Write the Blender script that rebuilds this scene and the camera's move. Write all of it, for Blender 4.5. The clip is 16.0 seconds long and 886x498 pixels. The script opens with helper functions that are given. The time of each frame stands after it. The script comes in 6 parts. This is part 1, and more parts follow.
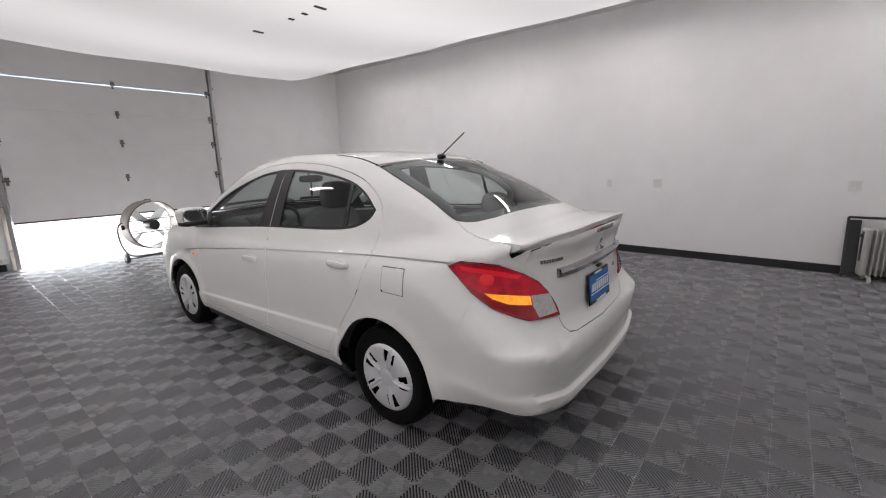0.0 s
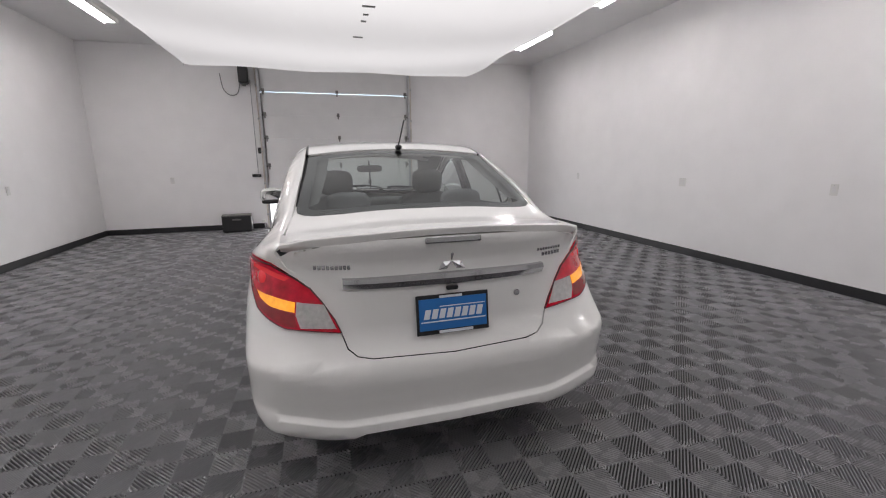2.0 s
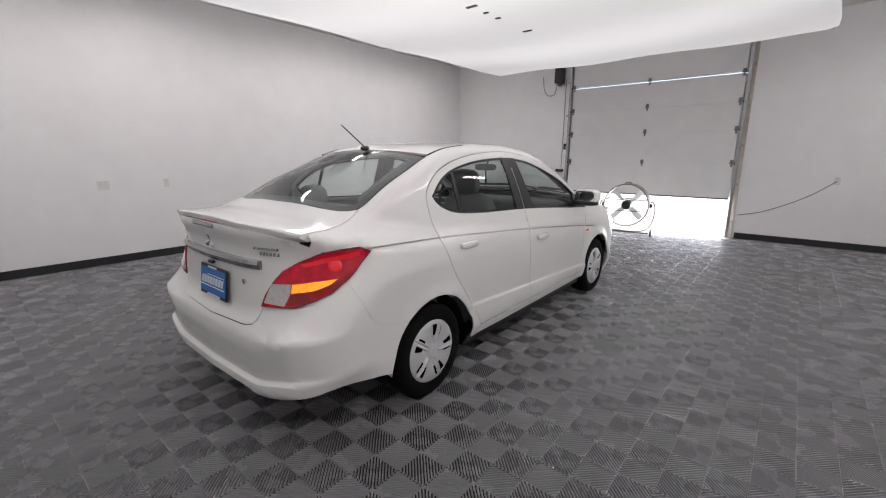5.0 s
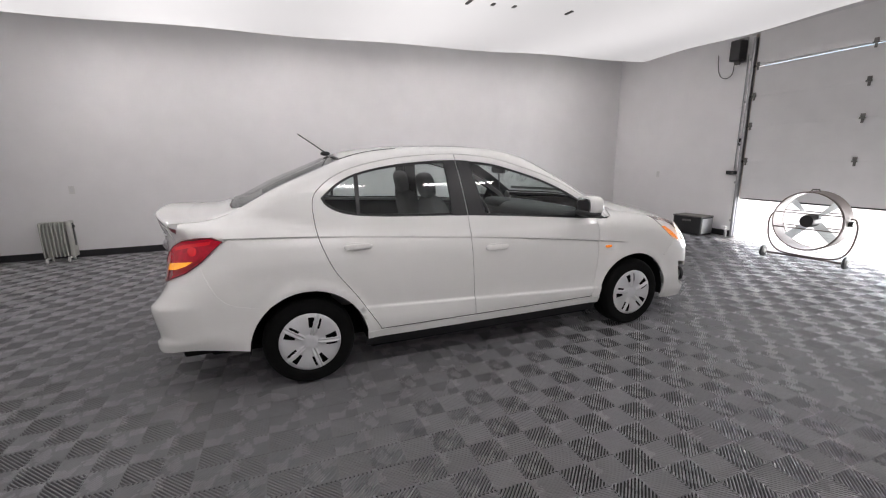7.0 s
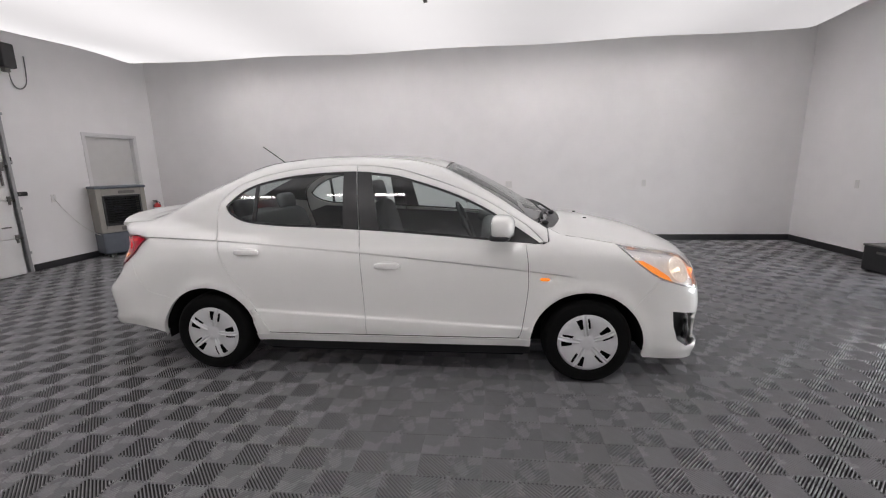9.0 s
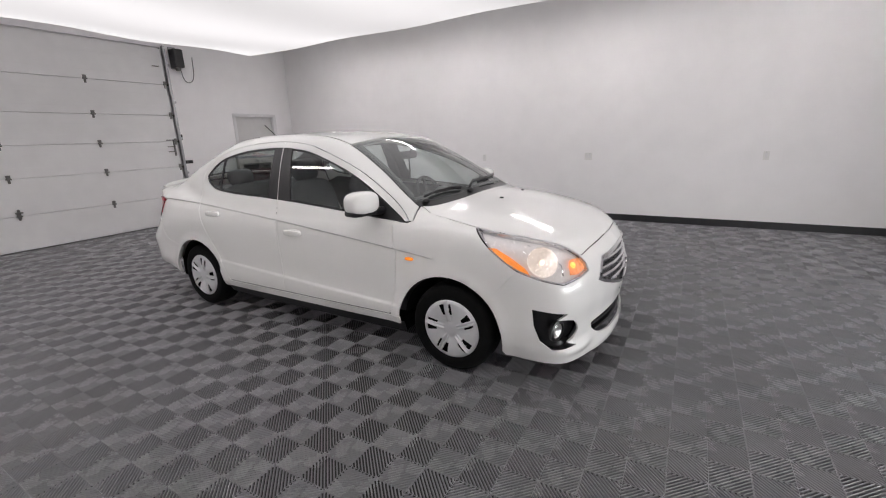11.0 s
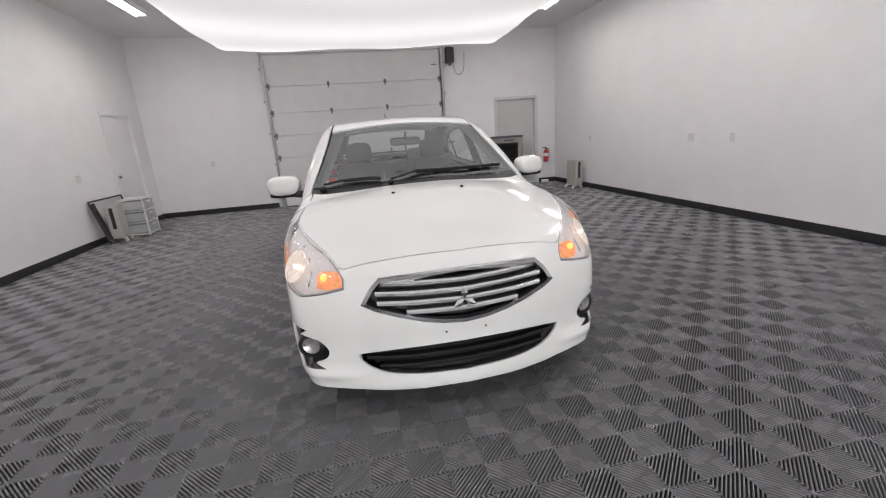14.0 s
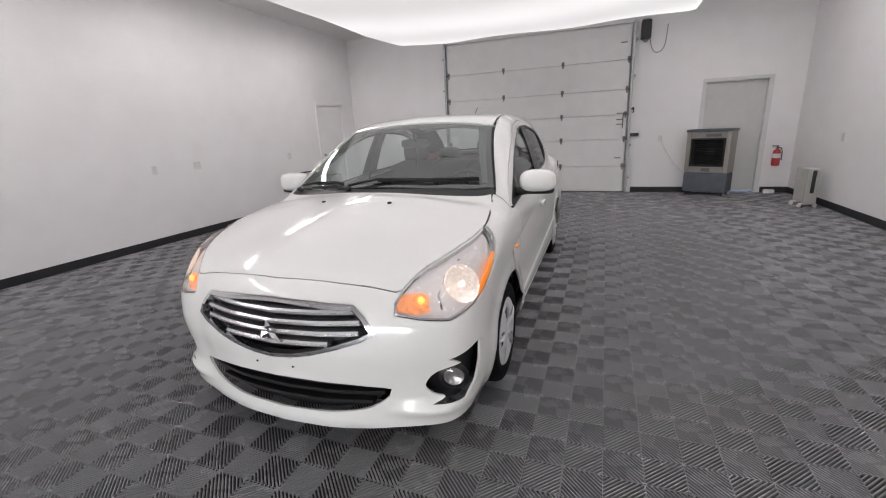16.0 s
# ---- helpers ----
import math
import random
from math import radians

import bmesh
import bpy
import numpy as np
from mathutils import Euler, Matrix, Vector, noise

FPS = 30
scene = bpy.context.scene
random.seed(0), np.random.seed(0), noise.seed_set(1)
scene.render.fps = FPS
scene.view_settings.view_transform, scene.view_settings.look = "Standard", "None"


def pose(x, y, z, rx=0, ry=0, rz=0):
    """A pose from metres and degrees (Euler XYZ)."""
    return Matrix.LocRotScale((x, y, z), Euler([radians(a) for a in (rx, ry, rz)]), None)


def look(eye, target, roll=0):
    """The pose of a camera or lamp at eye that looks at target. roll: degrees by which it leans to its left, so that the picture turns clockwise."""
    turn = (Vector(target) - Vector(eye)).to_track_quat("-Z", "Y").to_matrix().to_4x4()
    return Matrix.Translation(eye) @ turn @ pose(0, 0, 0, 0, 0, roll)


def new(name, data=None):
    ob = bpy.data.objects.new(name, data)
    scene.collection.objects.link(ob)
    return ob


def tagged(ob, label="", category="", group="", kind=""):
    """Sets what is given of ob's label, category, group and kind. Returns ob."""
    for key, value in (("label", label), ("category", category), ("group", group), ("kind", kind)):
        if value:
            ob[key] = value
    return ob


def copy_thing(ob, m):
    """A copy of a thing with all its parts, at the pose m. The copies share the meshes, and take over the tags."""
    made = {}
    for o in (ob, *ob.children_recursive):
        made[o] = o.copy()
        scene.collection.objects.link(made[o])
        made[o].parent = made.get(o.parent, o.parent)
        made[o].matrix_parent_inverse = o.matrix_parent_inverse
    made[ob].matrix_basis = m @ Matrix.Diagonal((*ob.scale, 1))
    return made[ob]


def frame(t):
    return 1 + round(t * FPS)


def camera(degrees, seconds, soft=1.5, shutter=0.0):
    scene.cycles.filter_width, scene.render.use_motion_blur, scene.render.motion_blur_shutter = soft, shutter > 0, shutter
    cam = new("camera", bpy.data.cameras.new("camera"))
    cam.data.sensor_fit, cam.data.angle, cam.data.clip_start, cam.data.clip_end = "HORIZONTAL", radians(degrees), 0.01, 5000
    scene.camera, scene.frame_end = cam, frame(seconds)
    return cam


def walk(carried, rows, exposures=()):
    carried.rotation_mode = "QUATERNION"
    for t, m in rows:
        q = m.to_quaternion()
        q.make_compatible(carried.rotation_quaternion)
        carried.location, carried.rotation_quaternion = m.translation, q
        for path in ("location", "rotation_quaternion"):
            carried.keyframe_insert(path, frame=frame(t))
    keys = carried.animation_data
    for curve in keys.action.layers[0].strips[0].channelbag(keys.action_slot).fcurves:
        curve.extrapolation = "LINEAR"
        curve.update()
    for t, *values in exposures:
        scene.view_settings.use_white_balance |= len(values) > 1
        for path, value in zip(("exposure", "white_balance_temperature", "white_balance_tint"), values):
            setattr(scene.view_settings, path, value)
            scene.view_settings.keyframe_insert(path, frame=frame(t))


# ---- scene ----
cam = camera(92.9, 16.0, soft=1.1)
PATH = [
    (0, (-2.275, -2.898, 1.436), (-0.754, -1.664, 1.032), -1.3),
    (0.5, (-1.902, -3.279, 1.43), (-0.579, -1.836, 1.021), -1.3),
    (1, (-1.455, -3.477, 1.431), (-0.361, -1.856, 1.01), -1.2),
    (1.5, (-0.977, -3.694, 1.403), (-0.14, -1.924, 0.99), -0.8),
    (2, (-0.502, -3.772, 1.391), (0.049, -1.894, 0.977), -0.6),
    (2.5, (0.027, -3.801, 1.382), (0.248, -1.86, 0.954), -0.7),
    (3, (0.515, -3.794, 1.378), (0.388, -1.85, 0.928), -1.0),
    (3.5, (1.005, -3.669, 1.388), (0.566, -1.774, 0.924), -1.0),
    (4, (1.505, -3.606, 1.391), (0.744, -1.814, 0.932), -1.1),
    (4.5, (1.952, -3.305, 1.405), (0.95, -1.637, 0.942), -0.7),
    (4.7, (2.139, -3.205, 1.417), (1.032, -1.6, 0.969), -0.4),
    (6.8, (3.373, -1.563, 1.435), (1.584, -0.784, 0.999), -0.4),
    (7, (3.503, -1.364, 1.42), (1.668, -0.689, 1.001), -0.9),
    (7.5, (3.671, -0.87, 1.396), (1.758, -0.442, 1.0), -1.5),
    (8, (3.643, -0.343, 1.405), (1.69, -0.116, 1.042), -1.5),
    (8.5, (3.655, 0.2, 1.455), (1.692, 0.17, 1.071), -1.4),
    (9, (3.499, 0.696, 1.446), (1.552, 0.464, 1.051), -1.2),
    (9.2, (3.434, 0.892, 1.46), (1.503, 0.578, 1.046), -1.4),
    (11.3, (2.732, 2.76, 1.435), (1.145, 1.654, 0.927), -2.5),
    (11.5, (2.567, 2.925, 1.413), (1.042, 1.732, 0.91), -2.9),
    (12, (2.21, 3.292, 1.405), (0.875, 1.898, 0.882), -3.7),
    (12.5, (1.738, 3.519, 1.4), (0.605, 1.957, 0.875), -3.9),
    (13, (1.337, 3.796, 1.387), (0.464, 2.076, 0.858), -4.4),
    (13.5, (0.874, 3.856, 1.354), (0.236, 2.038, 0.817), -4.3),
    (14, (0.423, 3.979, 1.351), (0.061, 2.084, 0.824), -4.1),
    (14.5, (-0.029, 3.971, 1.351), (-0.13, 2.049, 0.805), -3.7),
    (15, (-0.486, 3.85, 1.369), (-0.299, 1.94, 0.809), -3.6),
    (15.5, (-0.938, 3.72, 1.374), (-0.472, 1.855, 0.822), -3.4),
    (16, (-1.323, 3.453, 1.394), (-0.628, 1.656, 0.855), -2.8),
]
walk(cam, [(t, look(eye, target, roll)) for t, eye, target, roll in PATH], exposures=[(0, 1.25), (2.5, 1.34), (8, 1.34), (11.3, 1.41), (16, 1.38)])

# ---- world and light ----
world = bpy.data.worlds.new("world")
scene.world = world
world.use_nodes = True
wt = world.node_tree
sky = wt.nodes.new("ShaderNodeTexSky")
sky.sky_type = "NISHITA"
sky.sun_disc = False
sky.sun_elevation = radians(48)
sky.sun_rotation = radians(60)
wt.nodes["Background"].inputs["Strength"].default_value = 0.15
wt.links.new(sky.outputs["Color"], wt.nodes["Background"].inputs["Color"])

sun = new("sun", bpy.data.lights.new("sun", "SUN"))
sun.data.energy = 5.0
sun.data.angle = radians(0.5)
sun.data.color = (1.0, 0.95, 0.88)
sun.matrix_world = look((6, 30, 30), (0, 8, 0))

# daylight in the gap under the raised garage door
day = new("door_daylight", bpy.data.lights.new("door_daylight", "AREA"))
day.data.shape = "RECTANGLE"
day.data.size, day.data.size_y = 3.0, 0.66
day.data.energy = 34
day.data.color = (0.96, 0.97, 1.0)
day.matrix_world = look((0.02, 6.18, 0.345), (0.02, 0.0, 0.345))

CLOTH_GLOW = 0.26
STRIP_GLOW = 11.8

# ---- plan ----
XL, XR, YB, YA = -4.525, 4.575, -6.07, 5.915
CEIL = 3.56
CLOTH_Z = 2.95


# ---- materials ----
def mat(name, color, rough=0.5, metal=0.0, vary=0.0, scale=8.0, bump=0.0, bump_scale=60.0, coat=0.0, spec=0.5, emit=None, glow=0.0):
    """Principled surface with two scales of colour variation and a fine relief."""
    m = bpy.data.materials.new(name)
    m.use_nodes = True
    nt = m.node_tree
    b = nt.nodes["Principled BSDF"]
    b.inputs["Roughness"].default_value = rough
    b.inputs["Metallic"].default_value = metal
    b.inputs["Coat Weight"].default_value = coat
    b.inputs["Coat Roughness"].default_value = 0.04
    b.inputs["Specular IOR Level"].default_value = spec
    b.inputs["Base Color"].default_value = (*color, 1)
    if vary or bump:
        tc = nt.nodes.new("ShaderNodeTexCoord")
    if vary:
        n1 = nt.nodes.new("ShaderNodeTexNoise")
        n1.inputs["Scale"].default_value = scale
        n1.inputs["Detail"].default_value = 6
        n2 = nt.nodes.new("ShaderNodeTexNoise")
        n2.inputs["Scale"].default_value = scale * 0.13
        n2.inputs["Detail"].default_value = 3
        add = nt.nodes.new("ShaderNodeMath")
        add.operation = "ADD"
        ramp = nt.nodes.new("ShaderNodeMapRange")
        ramp.inputs["From Min"].default_value = 0.7
        ramp.inputs["From Max"].default_value = 1.3
        mix = nt.nodes.new("ShaderNodeMix")
        mix.data_type = "RGBA"
        mix.inputs["A"].default_value = (*[c * (1 - vary) for c in color], 1)
        mix.inputs["B"].default_value = (*[min(1, c * (1 + vary)) for c in color], 1)
        for n in (n1, n2):
            nt.links.new(tc.outputs["Object"], n.inputs["Vector"])
        nt.links.new(n1.outputs["Fac"], add.inputs[0])
        nt.links.new(n2.outputs["Fac"], add.inputs[1])
        nt.links.new(add.outputs[0], ramp.inputs["Value"])
        nt.links.new(ramp.outputs[0], mix.inputs["Factor"])
        nt.links.new(mix.outputs["Result"], b.inputs["Base Color"])
        rr = nt.nodes.new("ShaderNodeMapRange")
        rr.inputs["To Min"].default_value = max(0.02, rough - 0.08)
        rr.inputs["To Max"].default_value = min(1, rough + 0.08)
        nt.links.new(n1.outputs["Fac"], rr.inputs["Value"])
        nt.links.new(rr.outputs[0], b.inputs["Roughness"])
    if bump:
        n3 = nt.nodes.new("ShaderNodeTexNoise")
        n3.inputs["Scale"].default_value = bump_scale
        n3.inputs["Detail"].default_value = 4
        bp = nt.nodes.new("ShaderNodeBump")
        bp.inputs["Strength"].default_value = bump
        bp.inputs["Distance"].default_value = 0.004
        nt.links.new(tc.outputs["Object"], n3.inputs["Vector"])
        nt.links.new(n3.outputs["Fac"], bp.inputs["Height"])
        nt.links.new(bp.outputs["Normal"], b.inputs["Normal"])
    if emit:
        b.inputs["Emission Color"].default_value = (*emit, 1)
        b.inputs["Emission Strength"].default_value = glow
    return m


def glass(name, color, rough=0.0, ior=1.5):
    """Thin pane: sees straight through with a tint, mirrors by Fresnel."""
    m = bpy.data.materials.new(name)
    m.use_nodes = True
    nt = m.node_tree
    out = nt.nodes["Material Output"]
    nt.nodes.remove(nt.nodes["Principled BSDF"])
    t = nt.nodes.new("ShaderNodeBsdfTransparent")
    t.inputs["Color"].default_value = (*color, 1)
    g = nt.nodes.new("ShaderNodeBsdfGlossy")
    g.inputs["Roughness"].default_value = rough
    f0 = 2 * ((ior - 1) / (ior + 1)) ** 2
    lw = nt.nodes.new("ShaderNodeLayerWeight")
    lw.inputs["Blend"].default_value = 0.5
    power = nt.nodes.new("ShaderNodeMath")
    power.operation = "POWER"
    power.inputs[1].default_value = 5.0
    f = nt.nodes.new("ShaderNodeMapRange")
    f.inputs["To Min"].default_value = f0
    f.inputs["To Max"].default_value = 1.0
    nt.links.new(lw.outputs["Facing"], power.inputs[0])
    nt.links.new(power.outputs[0], f.inputs["Value"])
    mx = nt.nodes.new("ShaderNodeMixShader")
    nt.links.new(f.outputs[0], mx.inputs[0])
    nt.links.new(t.outputs[0], mx.inputs[1])
    nt.links.new(g.outputs[0], mx.inputs[2])
    nt.links.new(mx.outputs[0], out.inputs["Surface"])
    return m


M_WALL = mat("white_wall_paint", (0.86, 0.845, 0.845), 0.6, vary=0.03, scale=3.0, bump=0.12, bump_scale=120)
M_CEIL = mat("ceiling_paint", (0.82, 0.81, 0.81), 0.8, vary=0.03, scale=2.0, bump=0.1)
M_BASE = mat("black_vinyl_baseboard", (0.02, 0.02, 0.022), 0.5, vary=0.2, scale=10)
M_SLAB = mat("dark_floor_underlay", (0.012, 0.0115, 0.012), 0.8, vary=0.3, scale=4)
M_LEAF = mat("grey_white_door_paint", (0.62, 0.61, 0.60), 0.5, vary=0.03)
M_TRIM = mat("white_door_trim", (0.72, 0.71, 0.71), 0.5, vary=0.03)
M_STEELDOOR = mat("white_steel_door_panel", (0.79, 0.78, 0.775), 0.5, vary=0.04, scale=4, bump=0.15, bump_scale=200)
M_TRACK = mat("galvanised_track_steel", (0.42, 0.42, 0.43), 0.42, metal=0.9, vary=0.15, scale=20)
M_DARKMETAL = mat("dark_hinge_steel", (0.17, 0.163, 0.155), 0.5, metal=0.5, vary=0.2, scale=30)
M_BLACK = mat("black_plastic", (0.02, 0.02, 0.021), 0.42, vary=0.2, scale=25, bump=0.1, bump_scale=300)
M_CONCRETE = mat("pale_concrete_apron", (0.55, 0.53, 0.5), 0.9, vary=0.12, scale=3, bump=0.3)
M_WHITEPL = mat("white_plastic", (0.74, 0.73, 0.71), 0.45, vary=0.03, scale=12)
M_RADIATOR = mat("grey_radiator_enamel", (0.46, 0.455, 0.42), 0.4, vary=0.05, scale=12)
M_GREYPL = mat("slate_grey_plastic", (0.11, 0.125, 0.15), 0.5, vary=0.1, scale=12)
M_BEIGEPL = mat("warm_grey_plastic", (0.31, 0.295, 0.265), 0.5, vary=0.06, scale=12)
M_RED = mat("red_enamel", (0.55, 0.03, 0.03), 0.3, vary=0.08, coat=0.4)
M_FANTUBE = mat("brown_grey_fan_tube", (0.15, 0.12, 0.11), 0.5, metal=0.2, vary=0.1, scale=20)
M_FANSTEEL = mat("fan_drum_enamel", (0.34, 0.30, 0.285), 0.6, metal=0.1, vary=0.12, scale=14)
M_CABLE = mat("grey_cable", (0.20, 0.20, 0.20), 0.6)
M_CLEARPL = mat("clear_drawer_plastic", (0.55, 0.56, 0.56), 0.25, vary=0.04, scale=10)
M_WOODJAMB = mat("pale_wood_jamb", (0.60, 0.54, 0.48), 0.7, vary=0.15, scale=20)
M_STRIP = mat("led_diffuser", (0.9, 0.9, 0.9), 0.5, emit=(1.0, 0.96, 0.975), glow=STRIP_GLOW)


def tile_material():
    """Grey polypropylene, each tile a little different, with dust and scuffs."""
    m = mat("grey_floor_tile", (0.235, 0.232, 0.243), 0.27, vary=0.05, scale=5.0, bump=0.06, bump_scale=250)
    nt = m.node_tree
    b = nt.nodes["Principled BSDF"]
    src = b.inputs["Base Color"].links[0].from_socket
    info = nt.nodes.new("ShaderNodeObjectInfo")
    geo = nt.nodes.new("ShaderNodeNewGeometry")
    rng = nt.nodes.new("ShaderNodeMath")
    rng.operation = "ADD"
    mr = nt.nodes.new("ShaderNodeMapRange")
    mr.inputs["From Max"].default_value = 2.0
    mr.inputs["To Min"].default_value = 0.95
    mr.inputs["To Max"].default_value = 1.05
    mul = nt.nodes.new("ShaderNodeVectorMath")
    mul.operation = "SCALE"
    nt.links.new(info.outputs["Random"], rng.inputs[0])
    nt.links.new(geo.outputs["Random Per Island"], rng.inputs[1])
    nt.links.new(rng.outputs[0], mr.inputs["Value"])
    nt.links.new(src, mul.inputs[0])
    nt.links.new(mr.outputs[0], mul.inputs["Scale"])
    # pale dust specks
    dust = nt.nodes.new("ShaderNodeTexNoise")
    dust.inputs["Scale"].default_value = 1.3
    dust.inputs["Detail"].default_value = 8
    dr = nt.nodes.new("ShaderNodeMapRange")
    dr.inputs["From Min"].default_value = 0.52
    dr.inputs["From Max"].default_value = 0.75
    dr.inputs["To Max"].default_value = 0.22
    mx = nt.nodes.new("ShaderNodeMix")
    mx.data_type = "RGBA"
    mx.inputs["B"].default_value = (0.20, 0.185, 0.17, 1)
    pos = nt.nodes.new("ShaderNodeNewGeometry")
    nt.links.new(pos.outputs["Position"], dust.inputs["Vector"])
    nt.links.new(dust.outputs["Fac"], dr.inputs["Value"])
    nt.links.new(dr.outputs[0], mx.inputs["Factor"])
    nt.links.new(mul.outputs[0], mx.inputs["A"])
    nt.links.new(mx.outputs["Result"], b.inputs["Base Color"])
    return m


M_TILE = tile_material()


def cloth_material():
    """White diffuser fabric whose own emission stands in for lamps above, banded in assumed rows."""
    m = mat("glowing_white_fabric", (0.48, 0.475, 0.475), 0.9, bump=0.25, bump_scale=1.5)
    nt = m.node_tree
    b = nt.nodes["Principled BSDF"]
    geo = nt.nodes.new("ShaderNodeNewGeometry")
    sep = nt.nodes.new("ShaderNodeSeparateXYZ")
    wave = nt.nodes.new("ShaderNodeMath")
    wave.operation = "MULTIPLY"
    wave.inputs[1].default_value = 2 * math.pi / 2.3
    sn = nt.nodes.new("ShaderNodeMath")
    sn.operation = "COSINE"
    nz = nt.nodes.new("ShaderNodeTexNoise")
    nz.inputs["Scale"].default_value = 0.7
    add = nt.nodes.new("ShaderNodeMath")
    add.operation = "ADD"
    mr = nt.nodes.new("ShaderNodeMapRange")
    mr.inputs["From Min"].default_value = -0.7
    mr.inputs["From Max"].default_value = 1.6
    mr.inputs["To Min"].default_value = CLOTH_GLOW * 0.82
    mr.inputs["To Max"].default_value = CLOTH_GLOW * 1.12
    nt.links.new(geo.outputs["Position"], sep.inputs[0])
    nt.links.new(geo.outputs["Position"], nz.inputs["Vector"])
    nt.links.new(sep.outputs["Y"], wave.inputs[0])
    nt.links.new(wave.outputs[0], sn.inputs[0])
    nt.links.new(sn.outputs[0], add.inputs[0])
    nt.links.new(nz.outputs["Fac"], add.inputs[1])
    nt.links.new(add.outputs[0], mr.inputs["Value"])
    # glow also ramped along the room, stronger at the south end
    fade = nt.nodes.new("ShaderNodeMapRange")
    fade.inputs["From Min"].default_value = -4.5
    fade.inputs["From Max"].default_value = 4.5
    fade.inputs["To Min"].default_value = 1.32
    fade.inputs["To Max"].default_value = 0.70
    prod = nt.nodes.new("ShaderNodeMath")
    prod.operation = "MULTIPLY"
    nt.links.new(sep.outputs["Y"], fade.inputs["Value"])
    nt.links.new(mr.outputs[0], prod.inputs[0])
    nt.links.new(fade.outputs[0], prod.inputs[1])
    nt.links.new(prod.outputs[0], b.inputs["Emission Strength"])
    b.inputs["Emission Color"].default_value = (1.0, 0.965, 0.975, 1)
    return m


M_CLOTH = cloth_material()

# car materials
M_PAINT = mat("white_car_paint", (0.87, 0.865, 0.84), 0.35, vary=0.012, scale=2.0, coat=1.0)
M_PAINT.node_tree.nodes["Principled BSDF"].inputs["Coat Roughness"].default_value = 0.07
M_CARBLACK = mat("satin_black_trim", (0.012, 0.012, 0.013), 0.35, vary=0.1, scale=20)
M_CARGLASS = glass("tinted_car_glass", (0.80, 0.85, 0.84), ior=1.5)
M_SCREEN = glass("windscreen_glass", (0.82, 0.88, 0.86), ior=1.75)
M_LENS = glass("clear_lamp_lens", (0.95, 0.95, 0.95))
M_CHROME = mat("chrome", (0.75, 0.75, 0.76), 0.08, metal=1.0)
M_SATIN = mat("satin_chrome", (0.66, 0.66, 0.67), 0.27, metal=0.9)
M_DARKCHROME = mat("smoked_chrome", (0.46, 0.46, 0.47), 0.10, metal=1.0)
M_RUBBER = mat("tyre_rubber", (0.006, 0.006, 0.006), 0.8, vary=0.2, scale=30, bump=0.3, bump_scale=200, spec=0.12)
M_HUBCAP = mat("silver_wheel_cover", (0.70, 0.70, 0.71), 0.36, metal=0.25, vary=0.05, scale=20)
M_UNDER = mat("dark_underbody", (0.008, 0.008, 0.008), 0.9, vary=0.3, scale=10, spec=0.1)
M_SEAT = mat("charcoal_seat_fabric", (0.18, 0.183, 0.19), 0.9, vary=0.15, scale=60, bump=0.4, bump_scale=500)
M_DASH = mat("dark_dash_plastic", (0.095, 0.097, 0.10), 0.65, vary=0.1, scale=40, bump=0.2, bump_scale=400)
M_HEADLINER = mat("grey_headliner", (0.62, 0.61, 0.59), 0.95, vary=0.05, scale=40)
M_LINING = mat("dark_pillar_lining", (0.14, 0.14, 0.14), 0.9, vary=0.05, scale=40)
M_REDLENS = mat("red_lamp_lens", (0.32, 0.002, 0.016), 0.14, vary=0.6, scale=26, bump=0.25, bump_scale=110, coat=0.6, spec=0.4, emit=(1.0, 0.0, 0.03), glow=0.05)
M_REDGLOW = mat("lit_red_bulb", (0.6, 0.01, 0.02), 0.2, coat=1.0, emit=(1.0, 0.01, 0.025), glow=0.10)
M_AMBER = mat("amber_lens", (0.78, 0.20, 0.02), 0.15, vary=0.15, scale=50, coat=1.0, emit=(1.0, 0.30, 0.02), glow=0.25)
M_AMBERLIT = mat("lit_amber_bulb", (0.8, 0.3, 0.08), 0.3, emit=(1.0, 0.22, 0.05), glow=1.3)
M_WARMBULB = mat("lit_warm_bulb", (0.9, 0.7, 0.5), 0.3, emit=(1.0, 0.74, 0.50), glow=1.0)
M_REFLECT = mat("lamp_reflector", (0.50, 0.49, 0.48), 0.3, metal=0.8, vary=0.3, scale=60, bump=0.5, bump_scale=70)
M_CHAMBER = mat("bright_lamp_chamber", (0.92, 0.88, 0.865), 0.25, metal=0.15, vary=0.06, scale=45, bump=0.22, bump_scale=32)
# bowls glow themselves, in place of bulb light thrown on the reflectors
M_BOWL = mat("lit_reflector_bowl", (0.85, 0.82, 0.80), 0.25, metal=0.75, vary=0.2, scale=70, bump=0.5, bump_scale=45, emit=(1.0, 0.74, 0.54), glow=0.15)
M_AMBERBOWL = mat("lit_amber_bowl", (0.80, 0.36, 0.18), 0.28, vary=0.3, scale=45, bump=0.5, bump_scale=60, emit=(1.0, 0.30, 0.08), glow=0.16)
M_TAILAMBER = mat("lit_tail_amber", (0.70, 0.24, 0.02), 0.15, vary=0.35, scale=55, coat=1.0, emit=(1.0, 0.38, 0.02), glow=0.30)
M_REDDARK = mat("dark_red_lens", (0.27, 0.002, 0.006), 0.15, vary=0.2, scale=50, coat=0.8)
M_CLEARLENS = mat("frosted_clear_lens", (0.55, 0.54, 0.53), 0.12, vary=0.2, scale=60, coat=1.0)
M_BLUE = mat("blue_plate_face", (0.02, 0.17, 0.50), 0.4, vary=0.06, scale=20)
M_PLATEWHITE = mat("white_plate_print", (0.75, 0.78, 0.82), 0.45)
